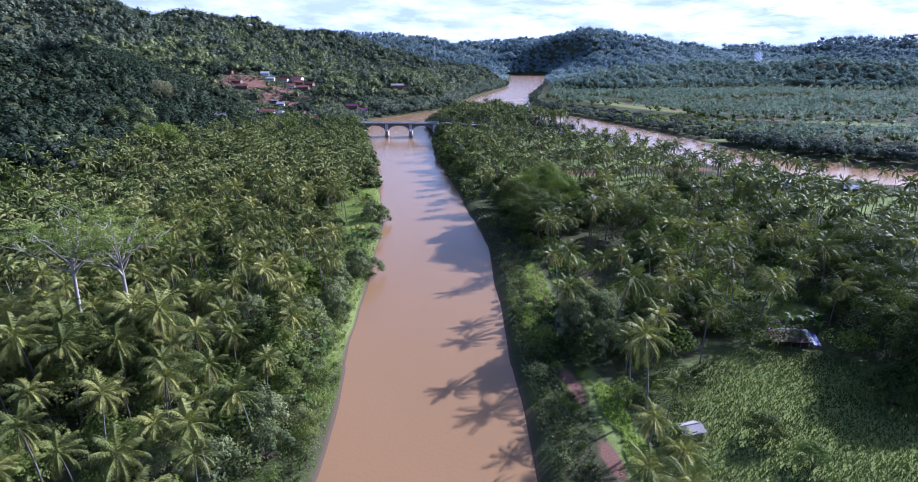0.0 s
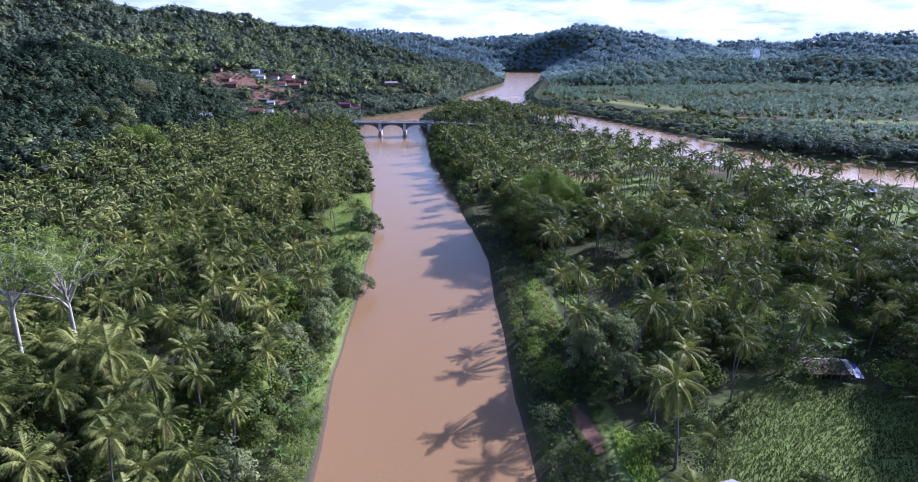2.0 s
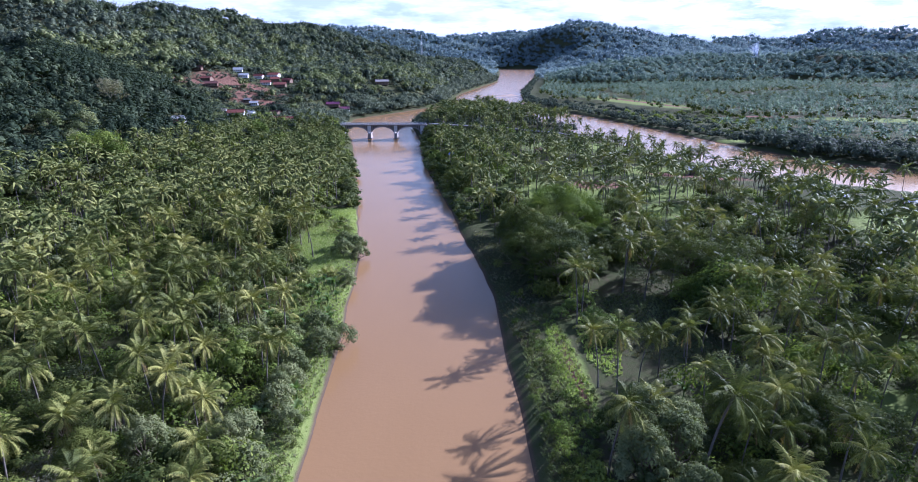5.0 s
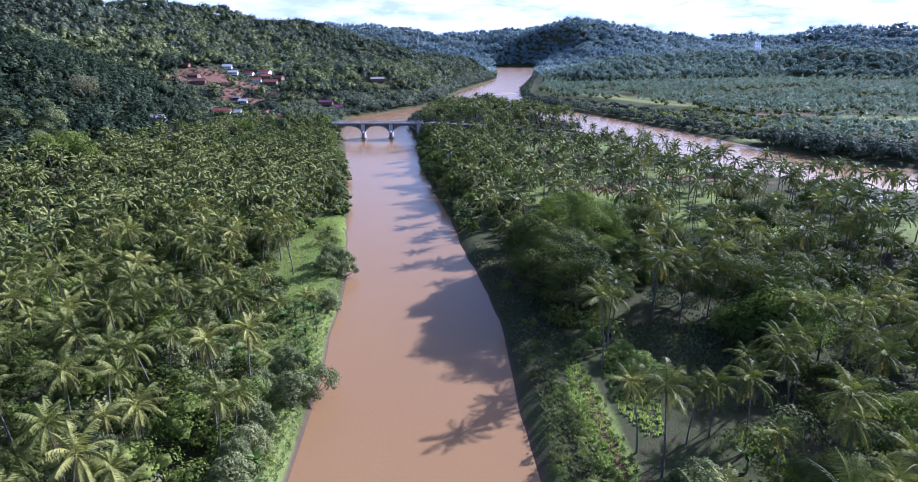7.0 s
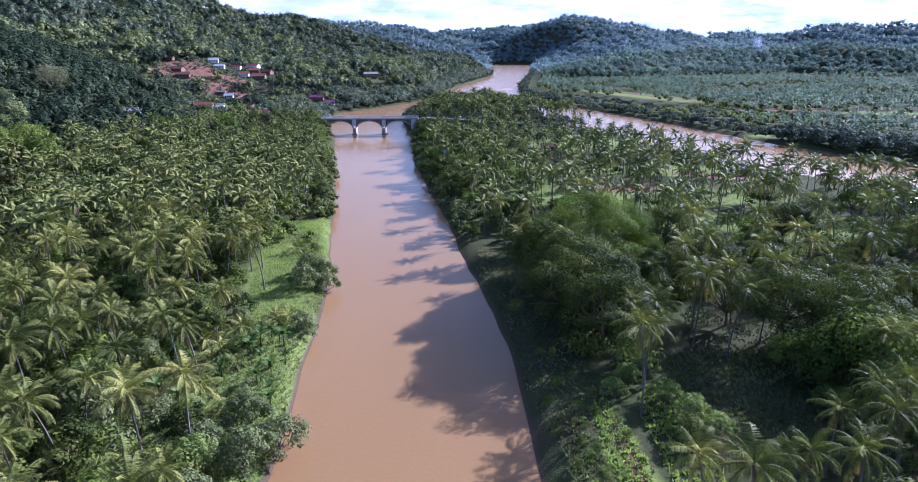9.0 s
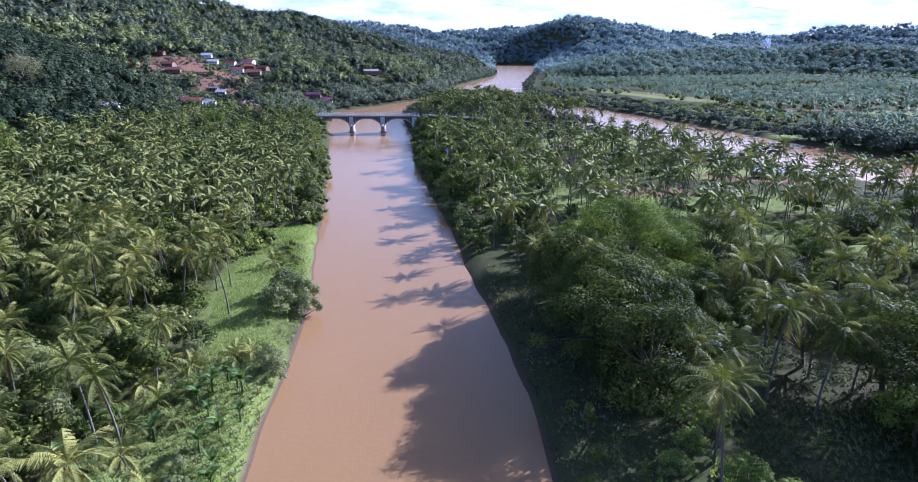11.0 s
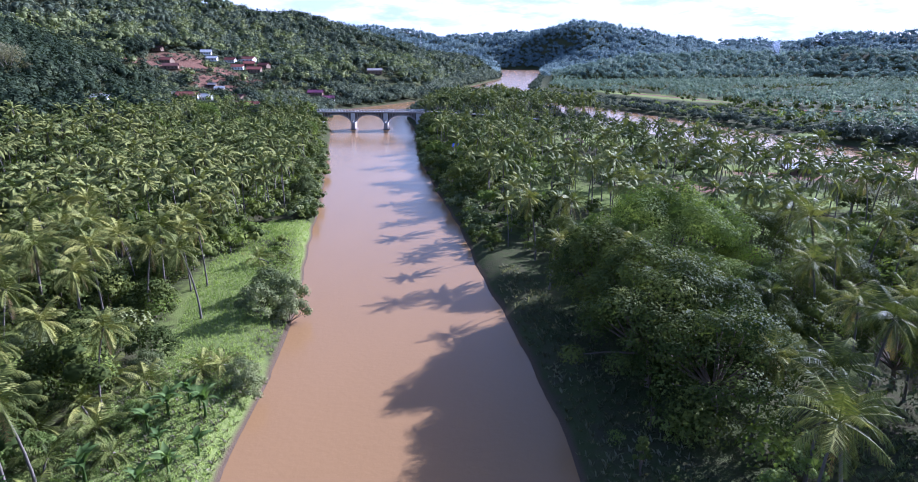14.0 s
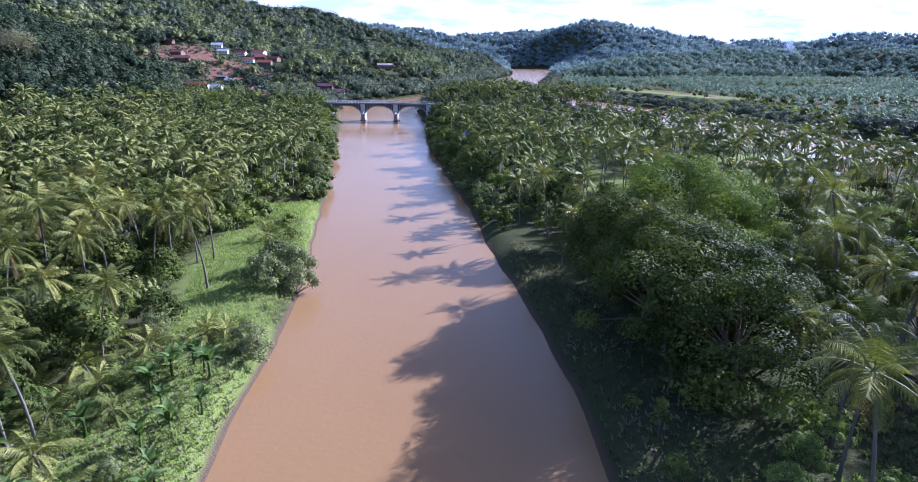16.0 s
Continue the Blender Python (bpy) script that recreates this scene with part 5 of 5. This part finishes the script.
spread_low("rough_grass", M_GREY, tuft_arrays(4, 8, 0.7, 0.06), ((22, 40, 4.5, 60, 4), (48, 108, 12, 14, 0)), 1.0, 0.5, 1.4, "dry grey-green weeds along the river bank", "grass")
spread_low("dry_weeds", M_DRY, tuft_arrays(5, 8, 0.6, 0.05), ((-36, 110, 12, 28, 0), (-29, 70, 5, 36, 6), (25, 84, 1.6, 22, 4), (47, 92, 15, 9, 0), (64, 80, 10, 8, 0), (16, 120, 6.5, 60, 10)), 1.25, 0.6, 1.5, "pale dry weeds on the bank", "grass")
spread_low("lime_weeds", M_LIME, FINE[0], ((-40, 112, 10, 24, 0), (-36, 60, 9, 40, 4), (21, 80, 2, 24, 3)), 4.2, 0.6, 1.7, "yellow-green leafy weeds on the bank", "weeds")
spread_low("grey_weeds", M_GREY, FINE[3], ((-30, 55, 6, 46, 4),), 3.6, 0.6, 1.9, "grey-green leafy weeds on the bank", "weeds")
# bushes that hang over the water's edge
for name, mat, share, label in (("bank_bushes", M_LEAF, 0.55, "dark green bushes along the water's edge"), ("light_bank_bushes", M_GREY, 0.3, "grey-green bushes along the water's edge")):
    px, py = np.concatenate([np.stack(grid_places(-75, -20, 182, 430, 2.6)), np.stack(grid_places(-45, 40, 92, 440, 2.8))], 1)
    d = shore(px, py)
    ok = ((px < -20) | (py > 185)) & (d > 0.4) & (d < 6.5) & (RNG.random(len(px)) < share) & (reach(px, py, CHANNEL) < 7) & ~((px < -25) & (py < 215)) & (np.abs(py - 448) > 9)
    rows = rows_of(px[ok], py[ok], 1.8, 4.4, 0.25)
    which = RNG.integers(0, 4, len(rows))
    put_stuff(name, merged([scatter(ROUGH[k], rows[which == k]) for k in range(4)]), mat, label, "bushes")
spread_low("bank_weeds", M_LEAF, FINE[1], ((22, 30, 4.5, 62, 4), (27, 60, 3, 40, 4), (-24, 40, 4, 40, 6), (36, 25, 3.5, 34, 6)), 4.0, 0.6, 1.8, "low leafy weeds along the river bank", "weeds")
spread_low("light_weeds", M_RAIN, FINE[2], ((21, 60, 4, 60, 6), (33, 10, 4, 34, 6), (24, 60, 4, 60, 4), (-24, 40, 4, 60, 6)), 4.6, 0.7, 2.0, "light green leafy weeds along the river bank", "weeds")

# broad trees between the palms
CLEAR_RIGHT = ((29, 78, 12, 40, 4), (46, 104, 15, 20, 0))
BROAD = [shrub_arrays(140 + k, 130, 0.030, 0.85, 8, 0.55, 0.29) for k in range(3)]
for name, mat, step, lo, hi, label in (("broad_trees", M_LEAF, 13.0, 7.5, 11.5, "dark green broadleaf trees among the palms"), ("light_broad_trees", M_RAIN, 16.0, 5.5, 9.5, "lighter green broadleaf trees among the palms")):
    rows = []
    for x0, x1, y0, y1, share in ((38, 200, 52, 200, 0.22), (-215, -30, -15, 230, 0.34), (-200, -70, 230, 440, 0.25), (10, 200, 200, 350, 0.07), (-35, 6, 200, 440, 0.6), (-130, -90, 400, 470, 0.7)):
        px, py = grid_places(x0, x1, y0, y1, step)
        ok = (shore(px, py) > 5) & (height(px, py) < 14) & ~inside(px, py, OPEN + LAWN[13:] + CLEAR_RIGHT, 1.0) & (RNG.random(len(px)) < share) & far_from(px, py, ((-68.5, 21.5), (-57.5, 25)), 16.0)
        ok &= ~((np.abs(py - 447) < 6) & (px > -120) & (px < 80))
        rows.append(rows_of(px[ok], py[ok], lo, hi, 0.0))
    r = np.concatenate(rows)
    which = RNG.integers(0, 3, len(r))
    put_stuff(name, merged([scatter(BROAD[k], r[which == k]) for k in range(3)]), mat, label, "trees")

# woods on the hills
HILL = [shrub_arrays(120 + k, 30, 0.075, 0.95, 4, 0.55, 0.40) for k in range(3)]
DISTANT = [shrub_arrays(150 + k, 14, 0.14, 0.85, 2, 0.55, 0.5) for k in range(3)]
COARSE = [shrub_arrays(130 + k, 20, 0.11, 0.95, 3, 0.55, 0.44) for k in range(3)]


def woods(name, stretches, lo, hi, mat, label, shapes, low, keep_out=(), top=1e9, bank=6, sink=1.2):
    sets = []
    for x0, x1, y0, y1, step in stretches:
        px, py = grid_places(x0, x1, y0, y1, step)
        d, hz = shore(px, py), height(px, py)
        ok = (d > bank) & (hz >= low) & (hz < top)
        if keep_out:
            ok &= ~inside(px, py, keep_out, 1.05)
        r = rows_of(px[ok], py[ok], lo, hi, sink)
        r[inside(r[:, 0], r[:, 1], ((-212, 575, 75, 95, 0), (-190, 430, 45, 60, 0), (-118, 745, 32, 40, 0), (-140, 600, 28, 40, 0))), 4] *= 0.62
        r[:, 4] *= step / stretches[0][4]
        sets.append(r)
    r = np.concatenate(sets)
    which = RNG.integers(0, len(shapes), len(r))
    return put_stuff(name, merged([scatter(shapes[k], r[which == k]) for k in range(len(shapes))]), mat, label, "woods")
SPUR_TREES = [shrub_arrays(160 + k, 44, 0.066, 0.95, 3, 0.55, 0.45) for k in range(3)]
SPUR = ((-330, 330, 150, 190, 0),)
woods("hill_woods", ((-420, 60, 180, 760, 8.8),), 6.5, 11.5, M_WOODS, "dense green woods on the near hill", HILL, 12.0, VILLAGE_CLEAR + SPUR)
# the spur's shade comes from its darkened leaf colour
woods("near_spur_woods", ((-480, -120, 150, 600, 8.8),), 8.0, 13.0, M_SPUR_SHADED, "green woods on the near spur, darkened for shade", SPUR_TREES, 14, VILLAGE_CLEAR + ((-190, 560, 90, 70, 0),))
woods("village_shrubs", ((-310, -120, 350, 690, 7.0),), 3.2, 8.5, M_WOODS, "scattered shrubs and small trees between the village houses", ROUGH, 5, tuple((h[0] * 0.992, h[1] * 0.992, 6, 7, 0) for h in VILLAGE) + ((-243, 598, 13, 12, 0), (-208, 596, 16, 8, 0)), bank=30, sink=0.3)
woods("upper_hill_woods", ((-700, 120, 760, 1560, 16.5), (-760, -420, 250, 760, 16.5)), 11, 18, M_WOODS, "dense green woods on the upper hill", COARSE, 12.0, VILLAGE_CLEAR)
woods("dark_hill_woods", ((-420, 60, 180, 760, 22), (-700, 120, 760, 1560, 34)), 8, 14, M_SPUR_SHADED, "tall trees on the near hill in the shade-darkened green", HILL, 14, VILLAGE_CLEAR)
woods("grey_hill_woods", ((-330, -120, 200, 560, 15), (-420, 0, 560, 1000, 24)), 8, 13, M_GREY, "grey-green trees on the lower hill", HILL, 9, VILLAGE_CLEAR + SPUR)
woods("light_hill_woods", ((-420, 60, 250, 760, 24), (-700, 120, 760, 1560, 34)), 7, 12, M_GREY, "lighter grey-green trees on the hill", HILL, 14, VILLAGE_CLEAR + SPUR)
woods("bank_woods", ((-150, 20, 470, 760, 9), (-60, 22, 760, 1120, 11), (-40, 62, 1120, 1560, 12)), 7.5, 13, M_WOODS, "green trees along the far river bank", HILL, 0.5, VILLAGE_CLEAR, 12.5, 4)
woods("low_hill_woods", ((150, 1500, 1050, 1750, 15),), 10, 17, M_LOW_HAZE, "dense woods on the low hills in a haze-tinted green", COARSE, 9)
# distance haze on these two sits in their leaf colour
woods("far_woods", ((-1100, 1350, 2350, 3520, 25), (1350, 2700, 2400, 3700, 32)), 20, 33, M_FAR_HAZE, "woods on the far mountains in a haze-tinted green", DISTANT, 3, sink=3.5)
woods("far_plain_woods", ((-100, 1500, 1560, 2200, 30), (300, 900, 1560, 2500, 30)), 13, 24, M_FAR_HAZE, "trees on the far plain in a haze-tinted green", DISTANT, -0.5, (), 20, 10, 3.0)
# trees and bushes close to the water of the wide reach
px, py = np.concatenate([np.stack(grid_places(30, 330, 330, 1560, 9)), np.stack(grid_places(-160, 60, 470, 1560, 8.5))], 1)
d = shore(px, py)
ok = (d > 1.2) & (d < np.where(px > 75, 13, 20)) & ~inside(px, py, ((197, 424, 18, 9, 0),)) & ~((px < 200) & (py < 465) & (px > -60) & (reach(px, py, BRANCH) < 40) & (px < np.interp(py, (330, 465), (170, 128)))) & (np.abs(py - 448) > 12)
rows = rows_of(px[ok], py[ok], 4.5, 8.5, 0.5)
which = RNG.integers(0, 3, len(rows))
put_stuff("waterside_bushes", merged([scatter(HILL[k], rows[which == k]) for k in range(3)]), M_WOODS, "green bushes and small trees at the water's edge", "bushes")
# bushes on the far bank of the side branch
px, py = np.stack(grid_places(60, 420, 230, 1000, 8.5))
d = reach(px, py, BRANCH)
edge = np.interp(py, (230, 298, 324, 362, 433, 550, 647, 760, 982, 1000), (330, 270, 228, 203, 181, 154, 111, 75, 77, 80))
ok = (shore(px, py) > 3) & ((d < np.where(py < 420, 48, 22)) | ((d < 70) & (py > 420) & (RNG.random(len(px)) < 0.35))) & ~inside(px, py, FIELDS) & (px > edge - 6) & ~inside(px, py, ((197, 424, 18, 9, 0),))
r = rows_of(px[ok], py[ok], 7, 13, 0.8)
r[:, 4] *= np.where(r[:, 1] > 420, 0.55, 1.0)
which = RNG.integers(0, 3, len(r))
put_stuff("riverside_thicket", merged([scatter(HILL[k], r[which == k]) for k in range(3)]), M_WOODS, "thick green trees along the side branch", "thicket")

# ---- small and far things ----
BRIGHT = tree_parts(97, 15.0, 9.0, 30, 160, 0.30, M_RAIN, M_BROWNBARK, 0.3, 0.75)
for x, y, sc in ((-172, 254, 1.1), (-165, 250, 0.9), (-128, 196, 0.8), (-102, 195, 0.7), (-178, 246, 1.0), (-88, 232, 0.65), (-118, 292, 0.8), (-96, 330, 0.7), (-140, 372, 0.9), (-90, 380, 0.7), (-110, 150, 0.7), (-92, 96, 0.65), (14, 262, 0.75), (-2, 300, 0.8), (152, 232, 0.8), (129, 214, 0.7), (118, 172, 0.7), (65.7, 104, 1.0), (58.6, 110, 0.6)):
    plant("light_tree", BRIGHT, x, y, random.uniform(0, 6.28), sc, "light green tree with a rounded feathery crown", "tree", "light green trees", 0.2)
PALE = tree_parts(98, 13.0, 7.0, 24, 120, 0.32, M_GREY, M_WHITEBARK, 0.3, 0.8)
for x, y, sc in ((-208, 268, 1.1), (-200, 285, 1.1), (-214, 300, 1.0), (-196, 272, 0.9), (-190, 258, 0.9)):
    plant("pale_tree", PALE, x, y, random.uniform(0, 6.28), sc, "grey-green tree with pale limbs at the hill foot", "tree", "pale trees at the hill foot", 0.2)

# blue tarpaulin on poles by the bank
tarp = tagged(new("tarpaulin_shelter"), "small shelter of blue tarpaulin on four poles", "shelter")
tarp.location = (-9, 330, float(height(np.array([-9.0]), np.array([330.0]))[0]))
for x in (-1.8, 1.8):
    for y in (-1.4, 1.4):
        block("pole", tarp, M_WALL_BROWN, x - 0.06, x + 0.06, y - 0.06, y + 0.06, -0.2, 4.6, 0.01)
block("sheet", tarp, M_BLUE, -2.3, 2.3, -1.9, 1.9, -0.03, 0.03, 0.01, "blue tarpaulin", Matrix.Translation((0, 0, 4.7)) @ Matrix.Rotation(0.35, 4, "X"))

# lattice mast on the far spur
mast = tagged(new("lattice_mast"), "slim grey steel lattice mast on the wooded spur", "mast")
mast.location = (-125, 1440, float(height(np.array([-125.0]), np.array([1440.0]))[0]))
for a in range(3):
    c, q = math.cos(a * 2.0944), math.sin(a * 2.0944)
    part("leg", as_mesh("leg", tube([(c * 2.4, q * 2.4, -1), (c * 0.5, q * 0.5, 62)], [0.28, 0.2], 4), M_STEEL), mast)
for k in range(14):
    z, w = 2 + k * 4.2, 2.4 - 1.9 * (2 + k * 4.2) / 62
    ring = merged([tube([(w * math.cos(a * 2.0944), w * math.sin(a * 2.0944), z + 4 * (a % 2)), (w * math.cos((a + 1) * 2.0944), w * math.sin((a + 1) * 2.0944), z + 4 * ((a + 1) % 2))], [0.12, 0.12], 3) for a in range(3)])
    part("brace", as_mesh("brace", ring, M_STEEL), mast)

# sand bars in the wide reach
for x, y, rx, ry, turn in ((52, 975, 16, 34, -25), (95, 1165, 10, 46, -12)):
    bar = []
    for k in range(28):
        a = 2 * math.pi * k / 28
        wob = 1 + 0.22 * math.sin(3 * a + x) + 0.12 * math.sin(7 * a)
        bar.append((rx * wob * math.cos(a), ry * wob * math.sin(a)))
    vs = [(u, v, -0.3) for u, v in bar] + [(u * 0.7, v * 0.7, 0.22) for u, v in bar] + [(0, 0, 0.4)]
    n = 28
    qs = [(k, (k + 1) % n, n + (k + 1) % n, n + k) for k in range(n)]
    ts = [(n + k, n + (k + 1) % n, 2 * n) for k in range(n)]
    ob = tagged(new("sand_bar", mesh_of("sand_bar", vs, qs, ts, M_SAND, True)), "low wet sand bar in the muddy river", "sand bar", kind="structure")
    ob.location, ob.rotation_euler = (x, y, 0), (0, 0, radians(turn))

# white houses under the far mountain
for x, y in ((150, 2960), (172, 2975)):
    house(x, y, 10, 10, 7, 3, 2, M_WALL_WHITE, M_ROOF_WHITE, "far white house below the wooded mountain", 0.8, "far houses", 1, 2)


# thin smoke rising from the low hills
def smoke_material():
    mat, tree, bsdf = blank("thin_smoke")
    n1 = noise_node(tree, 0.05, 4.0)
    tr = tree.nodes.new("ShaderNodeBsdfTransparent")
    df = node(tree, "ShaderNodeBsdfDiffuse")
    df.inputs["Color"].default_value = (0.86, 0.89, 0.95, 1)
    mx = tree.nodes.new("ShaderNodeMixShader")
    rg = node(tree, "ShaderNodeMapRange", From_Min=0.35, From_Max=0.7, To_Min=0.04, To_Max=0.2)
    tree.links.new(n1, rg.inputs["Value"])
    tree.links.new(rg.outputs["Result"], mx.inputs[0])
    tree.links.new(tr.outputs[0], mx.inputs[1])
    tree.links.new(df.outputs[0], mx.inputs[2])
    out = next(n for n in tree.nodes if n.type == "OUTPUT_MATERIAL")
    tree.links.new(mx.outputs[0], out.inputs["Surface"])
    return mat


M_SMOKE = smoke_material()
for x, y, z, tall, wide in ((640, 1440, 56, 34, 14), (800, 960, 4, 26, 11)):
    sets = []
    for k in range(4):
        pts = [(k * 1.5 * math.sin(k) + 0.28 * wide * u * math.sin(3 * u + k), u * wide * (0.9 + 0.3 * k), tall * u * (1 - 0.1 * k)) for u in np.linspace(0, 1, 9)]
        rad = [wide * (0.10 + 0.5 * u ** 0.8 + 0.08 * math.sin(9 * u + 2 * k)) * (0.6 + 0.15 * k) for u in np.linspace(0, 1, 9)]
        rad[-1] = 0.1
        sets.append(tube(pts, rad, 12))
    v, q = merged(sets)
    plume = new("smoke_plume", mesh_of("smoke_plume", v, q, (), M_SMOKE, True))
    plume.location = (x, y, z)
    tagged(plume, "thin bluish-white smoke rising above the trees", "smoke")
